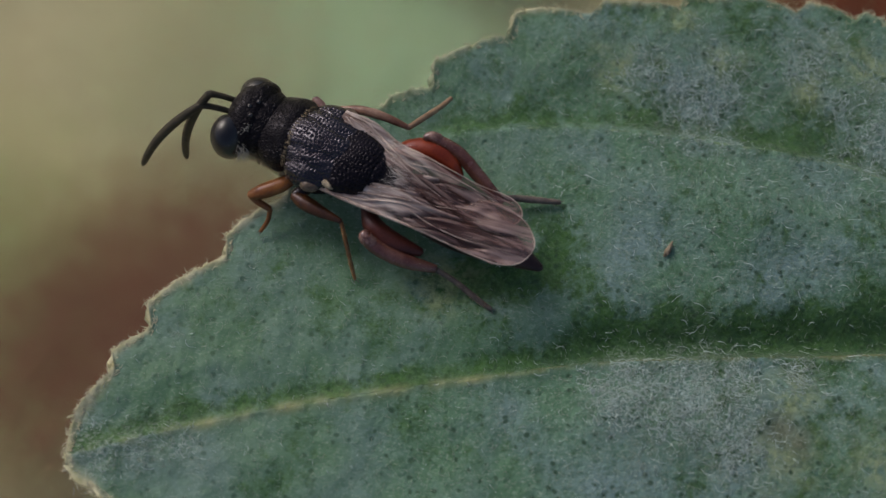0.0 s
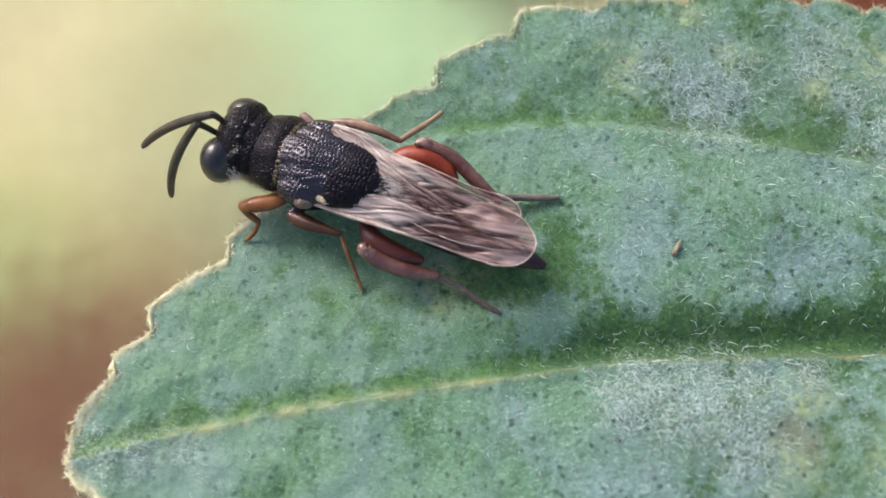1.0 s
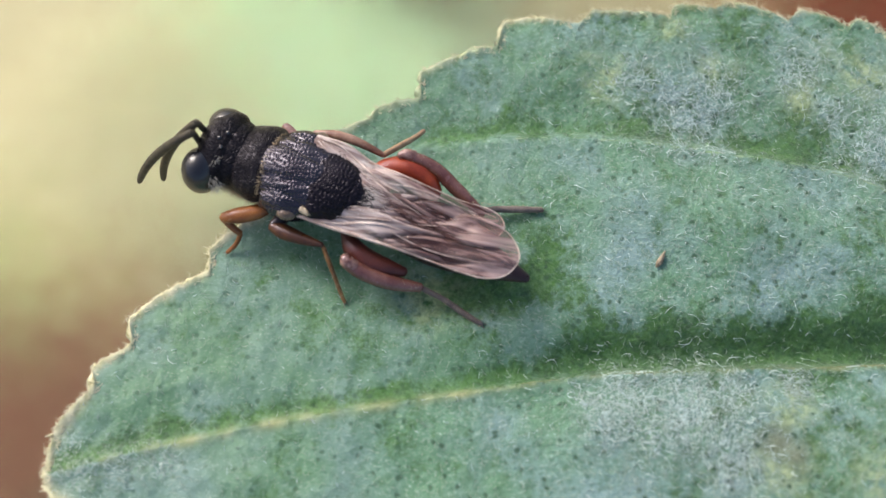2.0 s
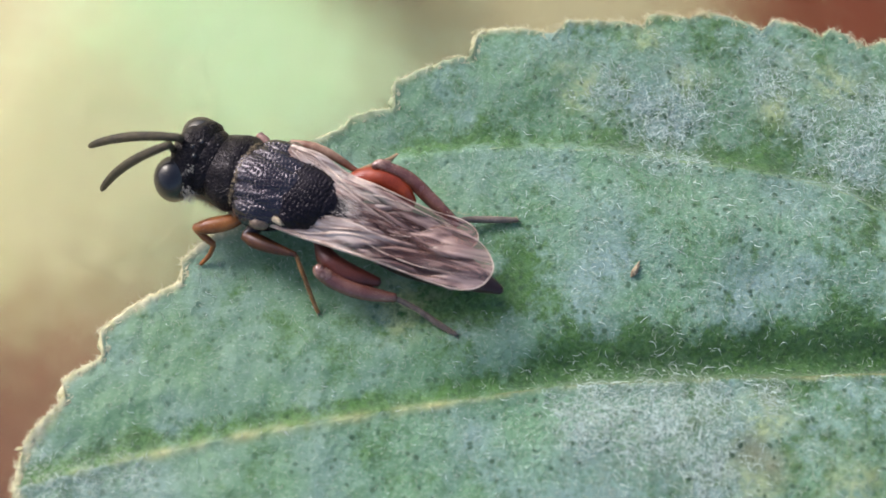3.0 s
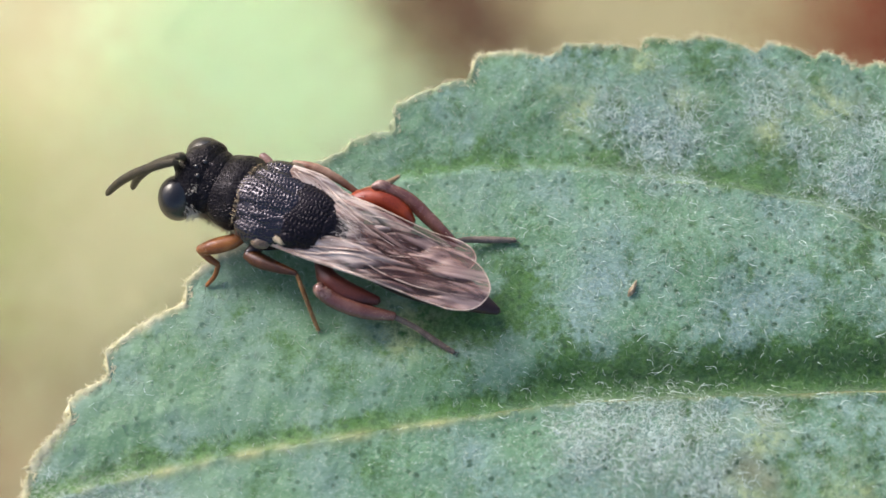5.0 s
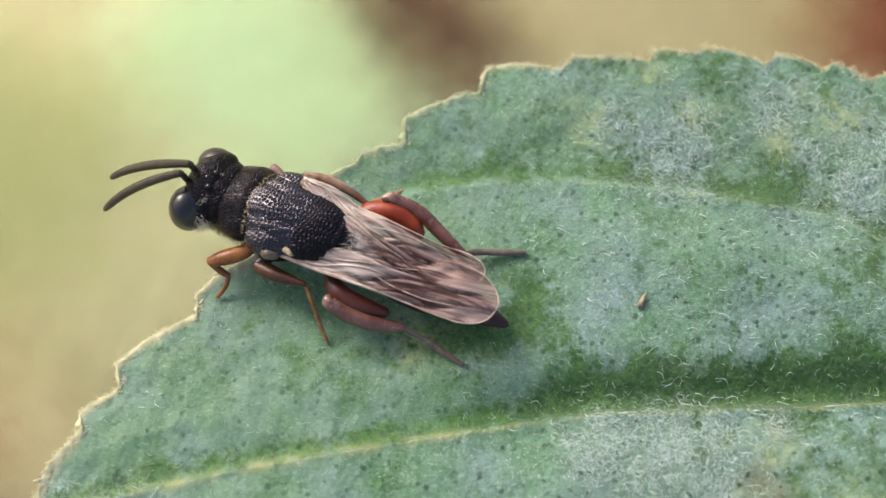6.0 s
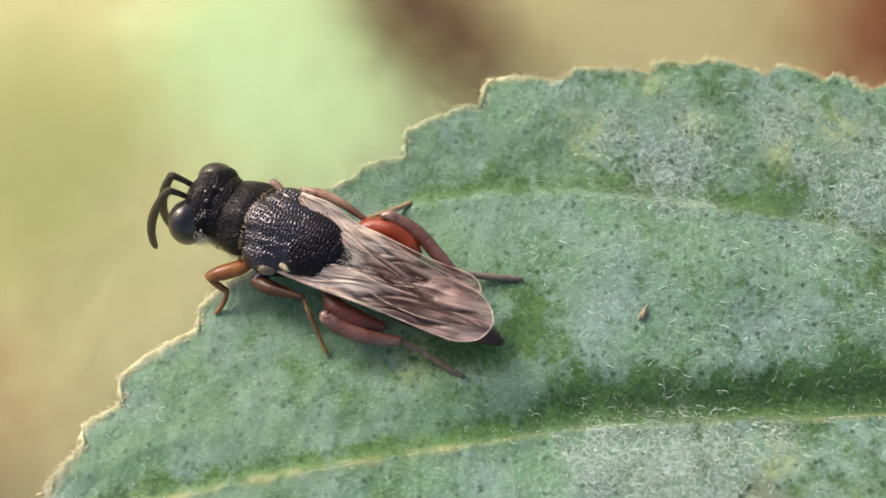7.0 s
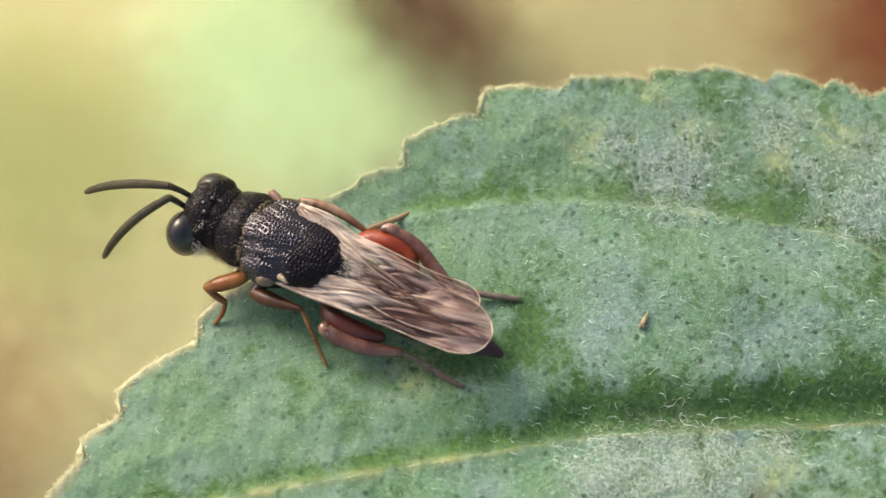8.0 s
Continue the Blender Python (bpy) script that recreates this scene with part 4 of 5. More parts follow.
# ---- what lies out of focus below ----
bm = bmesh.new()
bmesh.ops.create_grid(bm, x_segments=60, y_segments=60, size=300)
ground = part("ground", bm, soft_material("litter_ground", (0.50, 0.455, 0.262), (0.55, 0.495, 0.272), 90, (0.52, 0.45, 0.255)))
ground.location.z = -0.108
tagged(ground, "pale sandy ground with dry plant litter", "ground", kind="structure")
bm = bmesh.new()
bmesh.ops.create_circle(bm, cap_ends=True, segments=48, radius=900000)
far_ground = part("ground", bm, soft_material("far_ground", (0.3, 0.28, 0.14), (0.42, 0.4, 0.24), 4000))
far_ground.location.z = -0.115
tagged(far_ground, "dry ground reaching the horizon", "ground", kind="structure")


def leaflet_material(name, a, b):
    n = Nodes(name)
    geo = n.tree.nodes.new("ShaderNodeNewGeometry")
    n.set(Base_Color=n.mix(geo.outputs["Random Per Island"], a, b), Roughness=0.65)
    return n.mat


def ground_cover(name, z, count, spread, size, mat, label, category):
    """Many small leaflets lying loosely, thick in the middle and thinning out."""
    rng = random.Random(count)
    verts, faces = [], []
    for _ in range(count):
        x, y = rng.gauss(0, spread[0]), rng.gauss(0, spread[1])
        a, q = rng.uniform(0, 6.283), size * rng.uniform(0.6, 1.4)
        m = Matrix.Translation((x, y, rng.uniform(-0.6, 0.6))) @ Euler((rng.gauss(0, 0.07), rng.gauss(0, 0.07), a)).to_matrix().to_4x4()
        k = len(verts)
        verts += [m @ Vector(c) * MM for c in ((-q, 0, 0), (-0.3 * q, -0.42 * q, 0.1 * q), (0.5 * q, -0.3 * q, 0.1 * q), (q, 0, -0.1 * q), (0.5 * q, 0.3 * q, 0.1 * q), (-0.3 * q, 0.42 * q, 0.1 * q))]
        faces += [(k, k + 1, k + 2, k + 3), (k, k + 3, k + 4, k + 5)]
    me = bpy.data.meshes.new(name)
    me.from_pydata(verts, [], faces)
    me.materials.append(mat)
    ob = new(name, me)
    ob.location.z = z
    return tagged(ob, label, category, kind="stuff")


green_patch = ground_cover("low_plants", -0.1, 20000, (10, 9), 0.3, leaflet_material("pale_green_leaflet", (0.65, 0.85, 0.51), (0.73, 0.91, 0.60)), "soft pale green low plants on the ground", "plants")
red_patch = ground_cover("leaf_litter", -0.1, 20000, (9, 9), 0.3, leaflet_material("red_brown_litter", (0.19, 0.042, 0.014), (0.27, 0.068, 0.024)), "red-brown dry leaf litter on the ground", "leaf litter")
brown_patch = ground_cover("leaf_litter", -0.1, 12000, (6.5, 11), 0.3, leaflet_material("brown_litter", (0.25, 0.105, 0.055), (0.34, 0.170, 0.100)), "brown dry leaf litter on the ground", "leaf litter")
dark_patch = ground_cover("leaf_litter", -0.096, 5500, (7, 4.2), 0.28, leaflet_material("dark_brown_litter", (0.09, 0.034, 0.016), (0.16, 0.066, 0.032)), "dark brown dry leaf litter on the ground", "leaf litter")
tan_patch = ground_cover("leaf_litter", -0.102, 16000, (14, 8), 0.3, leaflet_material("tan_litter", (0.56, 0.51, 0.30), (0.65, 0.61, 0.37)), "tan dry leaf litter on the ground", "leaf litter")

pale_patch = ground_cover("dry_grass", -0.1, 9000, (8, 9), 0.3, leaflet_material("straw_litter", (0.65, 0.63, 0.37), (0.73, 0.71, 0.44)), "pale straw-coloured dry grass on the ground", "dry grass")
sage_patch = ground_cover("low_plants", -0.099, 12500, (8, 10), 0.3, leaflet_material("sage_leaflet", (0.49, 0.53, 0.23), (0.56, 0.59, 0.28)), "grey-green low plants on the ground", "plants")

# ---- what moves ----
def motions():
    walk(wasp, [
        (0, pose(-0.002730, 0.000831, 0.000153, 0.16, 0.66, 153.31)),
        (0.5, pose(-0.002853, 0.000725, 0.000052, 0.00, 1.23, 156.54)),
        (1, pose(-0.002885, 0.000614, 0.000059, -0.54, 1.22, 157.62)),
        (1.5, pose(-0.002888, 0.000605, 0.000058, -0.70, 0.70, 157.64)),
        (3, pose(-0.002896, 0.000628, 0.000017, -0.32, 0.16, 157.09)),
        (3.5, pose(-0.002893, 0.000644, -0.000000, -0.10, -0.16, 156.97)),
        (4, pose(-0.002896, 0.000631, 0.000011, -0.36, 0.15, 156.89)),
        (4.5, pose(-0.002904, 0.000648, 0.000028, -0.64, -0.08, 156.71)),
        (6, pose(-0.002909, 0.000692, 0.000054, -0.83, -0.23, 155.47)),
        (6.5, pose(-0.002930, 0.000641, 0.000084, -0.55, -0.74, 156.41)),
        (7, pose(-0.002961, 0.000697, -0.000021, -1.62, 0.20, 154.19)),
        (7.5, pose(-0.002944, 0.000695, -0.000003, -2.21, 0.93, 153.34)),
        (8, pose(-0.002946, 0.000677, 0.000023, -1.80, 1.02, 153.50)),
    ])
    walk(far_scape, [
        (0, pose(0.001900, -0.000060, 0.001080, 65.93, -33.37, 25.45)),
        (0.1, pose(0.001900, -0.000060, 0.001080, 49.47, -68.07, 45.68)),
        (0.2, pose(0.001900, -0.000060, 0.001080, -12.14, -81.99, 108.66)),
        (0.3, pose(0.001900, -0.000060, 0.001080, -15.26, -82.86, 111.81)),
        (0.4, pose(0.001900, -0.000060, 0.001080, 20.58, -84.03, 75.75)),
        (0.5, pose(0.001900, -0.000060, 0.001080, 71.09, -69.28, 24.39)),
        (0.5333, pose(0.001900, -0.000060, 0.001080, 72.33, -42.44, 22.94)),
        (0.6, pose(0.001900, -0.000060, 0.001080, 72.59, -15.58, 22.40)),
        (0.7, pose(0.001900, -0.000060, 0.001080, 61.59, -30.63, 49.76)),
        (0.8, pose(0.001900, -0.000060, 0.001080, 69.37, -12.71, 29.12)),
        (0.8667, pose(0.001900, -0.000060, 0.001080, 69.98, -35.43, 27.67)),
        (0.9, pose(0.001900, -0.000060, 0.001080, 71.97, -58.11, 24.98)),
        (1, pose(0.001900, -0.000060, 0.001080, 48.52, -76.94, 49.98)),
        (1.1, pose(0.001900, -0.000060, 0.001080, 43.61, -76.56, 55.02)),
        (1.2, pose(0.001900, -0.000060, 0.001080, 33.27, -83.06, 65.51)),
        (1.3, pose(0.001900, -0.000060, 0.001080, 26.58, -80.33, 72.26)),
        (1.5, pose(0.001900, -0.000060, 0.001080, 48.75, -77.16, 49.68)),
        (1.7, pose(0.001900, -0.000060, 0.001080, 56.74, -78.85, 41.52)),
        (2.8, pose(0.001900, -0.000060, 0.001080, -24.67, -73.61, 124.52)),
        (2.9, pose(0.001900, -0.000060, 0.001080, -42.27, -69.87, 143.03)),
        (3, pose(0.001900, -0.000060, 0.001080, -46.28, -71.41, 147.28)),
        (3.1, pose(0.001900, -0.000060, 0.001080, -45.15, -71.21, 146.08)),
        (3.2, pose(0.001900, -0.000060, 0.001080, -37.58, -77.53, 138.24)),
        (3.3, pose(0.001900, -0.000060, 0.001080, -29.36, -77.89, 129.82)),
        (3.4, pose(0.001900, -0.000060, 0.001080, -37.06, -78.31, 137.69)),
        (3.5, pose(0.001900, -0.000060, 0.001080, -46.13, -76.76, 146.98)),
        (3.6, pose(0.001900, -0.000060, 0.001080, -51.48, -78.22, 152.46)),
        (3.7, pose(0.001900, -0.000060, 0.001080, -27.66, -79.60, 128.20)),
        (3.8, pose(0.001900, -0.000060, 0.001080, -35.27, -80.97, 135.92)),
        (4, pose(0.001900, -0.000060, 0.001080, -43.85, -79.84, 144.62)),
        (4.1, pose(0.001900, -0.000060, 0.001080, -15.61, -76.67, 115.82)),
        (4.3, pose(0.001900, -0.000060, 0.001080, -34.75, -76.79, 135.47)),
        (4.5, pose(0.001900, -0.000060, 0.001080, -27.04, -77.12, 127.56)),
        (4.7, pose(0.001900, -0.000060, 0.001080, -48.22, -74.41, 149.39)),
        (5.8, pose(0.001900, -0.000060, 0.001080, 31.67, -80.20, 68.17)),
        (5.9, pose(0.001900, -0.000060, 0.001080, 14.94, -78.72, 85.17)),
        (6, pose(0.001900, -0.000060, 0.001080, -11.80, -82.38, 112.26)),
        (6.1, pose(0.001900, -0.000060, 0.001080, -1.44, -81.57, 101.80)),
        (6.2, pose(0.001900, -0.000060, 0.001080, -1.09, -79.53, 101.44)),
        (6.3, pose(0.001900, -0.000060, 0.001080, -2.33, -78.05, 102.71)),
        (6.4, pose(0.001900, -0.000060, 0.001080, -7.06, -78.94, 107.53)),
        (6.5, pose(0.001900, -0.000060, 0.001080, -9.51, -79.95, 110.03)),
        (6.6, pose(0.001900, -0.000060, 0.001080, -4.01, -78.20, 104.43)),
        (6.7, pose(0.001900, -0.000060, 0.001080, -14.65, -77.16, 115.32)),
        (6.8, pose(0.001900, -0.000060, 0.001080, 1.62, -75.07, 98.56)),
        (6.9, pose(0.001900, -0.000060, 0.001080, 17.92, -74.16, 81.67)),
        (7, pose(0.001900, -0.000060, 0.001080, 77.98, -52.28, 16.77)),
        (7.1, pose(0.001900, -0.000060, 0.001080, 77.91, -20.17, 16.89)),
        (7.2, pose(0.001900, -0.000060, 0.001080, 79.28, -21.55, 13.04)),
        (7.3, pose(0.001900, -0.000060, 0.001080, 78.84, -21.31, 14.27)),
        (7.4, pose(0.001900, -0.000060, 0.001080, 80.57, -38.25, 10.81)),
        (7.5, pose(0.001900, -0.000060, 0.001080, 77.99, -55.32, 14.32)),
        (7.6, pose(0.001900, -0.000060, 0.001080, 73.99, -56.07, 19.16)),
        (7.7, pose(0.001900, -0.000060, 0.001080, 72.36, -62.18, 21.05)),
        (7.8, pose(0.001900, -0.000060, 0.001080, 78.04, -60.45, 14.58)),
        (7.9, pose(0.001900, -0.000060, 0.001080, 77.92, -64.57, 14.72)),
        (8, pose(0.001900, -0.000060, 0.001080, 76.32, -51.55, 16.59)),
    ])
    walk(far_flag, [
        (0, pose(0.000550, 0.000000, 0.000000, -112.71, 43.91, -102.96)),
        (0.1, pose(0.000550, 0.000000, 0.000000, -84.23, 28.99, -104.73)),
        (0.2, pose(0.000550, 0.000000, 0.000000, -80.75, 24.14, -103.61)),
        (0.3, pose(0.000550, 0.000000, 0.000000, -79.52, 18.52, -97.70)),
        (0.4, pose(0.000550, 0.000000, 0.000000, -79.95, 20.73, -92.16)),
        (0.5, pose(0.000550, 0.000000, 0.000000, -73.25, 9.63, -47.15)),
        (0.5333, pose(0.000550, 0.000000, 0.000000, -71.46, 11.79, -37.21)),
        (0.6, pose(0.000550, 0.000000, 0.000000, -69.31, 13.61, -27.13)),
        (0.7, pose(0.000550, 0.000000, 0.000000, -51.62, 12.83, -19.69)),
        (0.8, pose(0.000550, 0.000000, 0.000000, -53.16, 24.19, 3.29)),
        (0.8667, pose(0.000550, 0.000000, 0.000000, -71.68, 34.55, -48.26)),
        (0.9, pose(0.000550, 0.000000, 0.000000, -92.72, 27.91, -101.64)),
        (1, pose(0.000550, 0.000000, 0.000000, -86.52, 21.93, -112.26)),
        (1.1, pose(0.000550, 0.000000, 0.000000, -81.04, 15.67, -104.02)),
        (1.2, pose(0.000550, 0.000000, 0.000000, -89.63, 17.24, -125.09)),
        (1.3, pose(0.000550, 0.000000, 0.000000, -101.10, 26.51, -143.55)),
        (1.5, pose(0.000550, 0.000000, 0.000000, -114.10, 31.56, -148.00)),
        (1.7, pose(0.000550, 0.000000, 0.000000, -115.98, 28.06, -151.24)),
        (2.8, pose(0.000550, 0.000000, 0.000000, -75.10, 12.61, -118.35)),
        (2.9, pose(0.000550, 0.000000, 0.000000, -74.21, 14.48, -119.15)),
        (3, pose(0.000550, 0.000000, 0.000000, -75.84, 13.81, -118.27)),
        (3.1, pose(0.000550, 0.000000, 0.000000, -76.46, 14.59, -122.26)),
        (3.2, pose(0.000550, 0.000000, 0.000000, -84.91, 18.78, -133.32)),
        (3.3, pose(0.000550, 0.000000, 0.000000, -89.03, 18.89, -147.98)),
        (3.4, pose(0.000550, 0.000000, 0.000000, -87.08, 19.18, -137.52)),
        (3.5, pose(0.000550, 0.000000, 0.000000, -82.35, 15.71, -126.84)),
        (3.6, pose(0.000550, 0.000000, 0.000000, -82.86, 14.49, -122.49)),
        (3.7, pose(0.000550, 0.000000, 0.000000, -87.76, 18.48, -138.64)),
        (3.8, pose(0.000550, 0.000000, 0.000000, -88.19, 17.70, -135.28)),
        (4, pose(0.000550, 0.000000, 0.000000, -82.49, 12.31, -120.51)),
        (4.1, pose(0.000550, 0.000000, 0.000000, -81.27, 18.00, -128.34)),
        (4.3, pose(0.000550, 0.000000, 0.000000, -80.11, 16.30, -121.74)),
        (4.5, pose(0.000550, 0.000000, 0.000000, -80.96, 15.28, -127.85)),
        (4.7, pose(0.000550, 0.000000, 0.000000, -85.73, 17.13, -145.67)),
        (5.8, pose(0.000550, 0.000000, 0.000000, -96.02, 20.45, -144.24)),
        (5.9, pose(0.000550, 0.000000, 0.000000, -82.37, 12.35, -133.24)),
        (6, pose(0.000550, 0.000000, 0.000000, -82.85, 13.11, -116.79)),
        (6.1, pose(0.000550, 0.000000, 0.000000, -84.16, 14.75, -124.01)),
        (6.2, pose(0.000550, 0.000000, 0.000000, -92.58, 23.94, -140.86)),
        (6.3, pose(0.000550, 0.000000, 0.000000, -102.10, 28.53, -153.81)),
        (6.4, pose(0.000550, 0.000000, 0.000000, -109.56, 29.46, -160.99)),
        (6.5, pose(0.000550, 0.000000, 0.000000, -101.94, 27.72, -152.08)),
        (6.6, pose(0.000550, 0.000000, 0.000000, -90.41, 23.89, -140.09)),
        (6.7, pose(0.000550, 0.000000, 0.000000, -79.28, 17.68, -119.28)),
        (6.8, pose(0.000550, 0.000000, 0.000000, -86.47, 26.35, -133.66)),
        (6.9, pose(0.000550, 0.000000, 0.000000, -99.78, 32.54, -144.51)),
        (7, pose(0.000550, 0.000000, 0.000000, -118.10, 21.82, -134.98)),
        (7.1, pose(0.000550, 0.000000, 0.000000, -123.62, 29.18, -103.83)),
        (7.2, pose(0.000550, 0.000000, 0.000000, -107.57, 27.55, -89.85)),
        (7.3, pose(0.000550, 0.000000, 0.000000, -98.39, 25.67, -80.64)),
        (7.4, pose(0.000550, 0.000000, 0.000000, -95.63, 20.24, -91.25)),
        (7.5, pose(0.000550, 0.000000, 0.000000, -95.17, 25.28, -98.17)),
        (7.6, pose(0.000550, 0.000000, 0.000000, -93.71, 24.80, -102.21)),
        (7.7, pose(0.000550, 0.000000, 0.000000, -89.98, 22.44, -100.44)),
        (7.8, pose(0.000550, 0.000000, 0.000000, -88.84, 21.67, -89.10)),
        (7.9, pose(0.000550, 0.000000, 0.000000, -88.15, 20.74, -89.76)),
        (8, pose(0.000550, 0.000000, 0.000000, -81.21, 17.12, -67.93)),
    ])
    walk(near_scape, [
        (0, pose(0.001920, 0.000160, 0.001050, 72.75, -16.42, 20.49)),
        (0.06667, pose(0.001920, 0.000160, 0.001050, 66.25, -44.60, 32.87)),
        (0.1, pose(0.001920, 0.000160, 0.001050, 36.22, -68.89, 67.70)),
        (0.2, pose(0.001920, 0.000160, 0.001050, 51.28, -74.47, 51.86)),
        (0.3, pose(0.001920, 0.000160, 0.001050, 67.94, -73.18, 34.53)),
        (0.4, pose(0.001920, 0.000160, 0.001050, 77.86, -41.71, 23.21)),
        (0.5, pose(0.001920, 0.000160, 0.001050, 75.04, -51.85, 27.06)),
        (0.6, pose(0.001920, 0.000160, 0.001050, 75.57, -24.26, 26.23)),
        (0.6333, pose(0.001920, 0.000160, 0.001050, 76.18, -20.21, 24.60)),
        (0.7, pose(0.001920, 0.000160, 0.001050, 76.66, -16.15, 23.06)),
        (0.8, pose(0.001920, 0.000160, 0.001050, 75.24, -13.84, 28.57)),
        (0.9, pose(0.001920, 0.000160, 0.001050, 87.86, -60.02, 9.35)),
        (1, pose(0.001920, 0.000160, 0.001050, 79.23, -58.68, 19.37)),
        (1.1, pose(0.001920, 0.000160, 0.001050, 56.95, -80.76, 42.66)),
        (1.2, pose(0.001920, 0.000160, 0.001050, 94.20, -87.19, 5.27)),
        (1.3, pose(0.001920, 0.000160, 0.001050, 91.91, -87.24, 7.56)),
        (1.5, pose(0.001920, 0.000160, 0.001050, 103.04, -78.16, -3.62)),
        (1.7, pose(0.001920, 0.000160, 0.001050, 115.11, -82.79, -15.85)),
        (2.8, pose(0.001920, 0.000160, 0.001050, 3.15, -77.49, 96.84)),
        (2.9, pose(0.001920, 0.000160, 0.001050, -30.78, -79.52, 131.42)),
        (3, pose(0.001920, 0.000160, 0.001050, -37.47, -81.32, 138.20)),
        (3.1, pose(0.001920, 0.000160, 0.001050, -53.28, -79.21, 154.24)),
        (3.2, pose(0.001920, 0.000160, 0.001050, -50.12, -82.45, 151.04)),
        (3.3, pose(0.001920, 0.000160, 0.001050, -72.42, -82.76, 173.52)),
        (3.4, pose(0.001920, 0.000160, 0.001050, -48.00, -85.03, 148.98)),
        (3.5, pose(0.001920, 0.000160, 0.001050, -33.81, -85.12, 134.73)),
        (3.6, pose(0.001920, 0.000160, 0.001050, -60.13, -84.20, 161.16)),
        (3.7, pose(0.001920, 0.000160, 0.001050, -63.67, -84.50, 164.72)),
        (3.8, pose(0.001920, 0.000160, 0.001050, -93.10, -87.49, -165.80)),
        (4, pose(0.001920, 0.000160, 0.001050, 177.99, -88.11, -76.84)),
        (4.1, pose(0.001920, 0.000160, 0.001050, -43.31, -83.43, 144.38)),
        (4.3, pose(0.001920, 0.000160, 0.001050, -67.33, -82.13, 168.59)),
        (4.5, pose(0.001920, 0.000160, 0.001050, -9.56, -85.15, 110.53)),
        (4.7, pose(0.001920, 0.000160, 0.001050, -94.66, -81.96, -164.02)),
        (5.8, pose(0.001920, 0.000160, 0.001050, 38.14, -80.60, 62.70)),
        (5.9, pose(0.001920, 0.000160, 0.001050, -17.10, -83.54, 118.37)),
        (6, pose(0.001920, 0.000160, 0.001050, 35.24, -83.96, 65.77)),
        (6.1, pose(0.001920, 0.000160, 0.001050, -93.43, -86.27, -165.41)),
        (6.2, pose(0.001920, 0.000160, 0.001050, -2.00, -87.25, 103.07)),
        (6.3, pose(0.001920, 0.000160, 0.001050, -30.15, -88.38, 131.24)),
        (6.4, pose(0.001920, 0.000160, 0.001050, 19.20, -86.04, 81.84)),
        (6.5, pose(0.001920, 0.000160, 0.001050, -33.55, -87.46, 134.66)),
        (6.6, pose(0.001920, 0.000160, 0.001050, -9.22, -85.88, 110.29)),
        (6.7, pose(0.001920, 0.000160, 0.001050, -33.75, -84.23, 134.91)),
        (6.8, pose(0.001920, 0.000160, 0.001050, 2.63, -82.60, 98.31)),
        (6.9, pose(0.001920, 0.000160, 0.001050, 17.73, -82.69, 83.09)),
        (7, pose(0.001920, 0.000160, 0.001050, 60.88, -62.16, 38.68)),
        (7.1, pose(0.001920, 0.000160, 0.001050, 65.23, -74.26, 34.02)),
        (7.2, pose(0.001920, 0.000160, 0.001050, 53.74, -76.24, 45.90)),
        (7.3, pose(0.001920, 0.000160, 0.001050, 57.97, -79.06, 41.58)),
        (7.4, pose(0.001920, 0.000160, 0.001050, 77.74, -85.34, 21.65)),
        (7.5, pose(0.001920, 0.000160, 0.001050, 72.86, -65.34, 26.62)),
        (7.6, pose(0.001920, 0.000160, 0.001050, 76.85, -72.95, 22.35)),
        (7.7, pose(0.001920, 0.000160, 0.001050, 66.04, -77.68, 33.52)),
        (7.8, pose(0.001920, 0.000160, 0.001050, 67.79, -80.10, 31.74)),
        (7.9, pose(0.001920, 0.000160, 0.001050, 87.08, -72.96, 11.95)),
        (8, pose(0.001920, 0.000160, 0.001050, 74.57, -69.99, 25.13)),
    ])
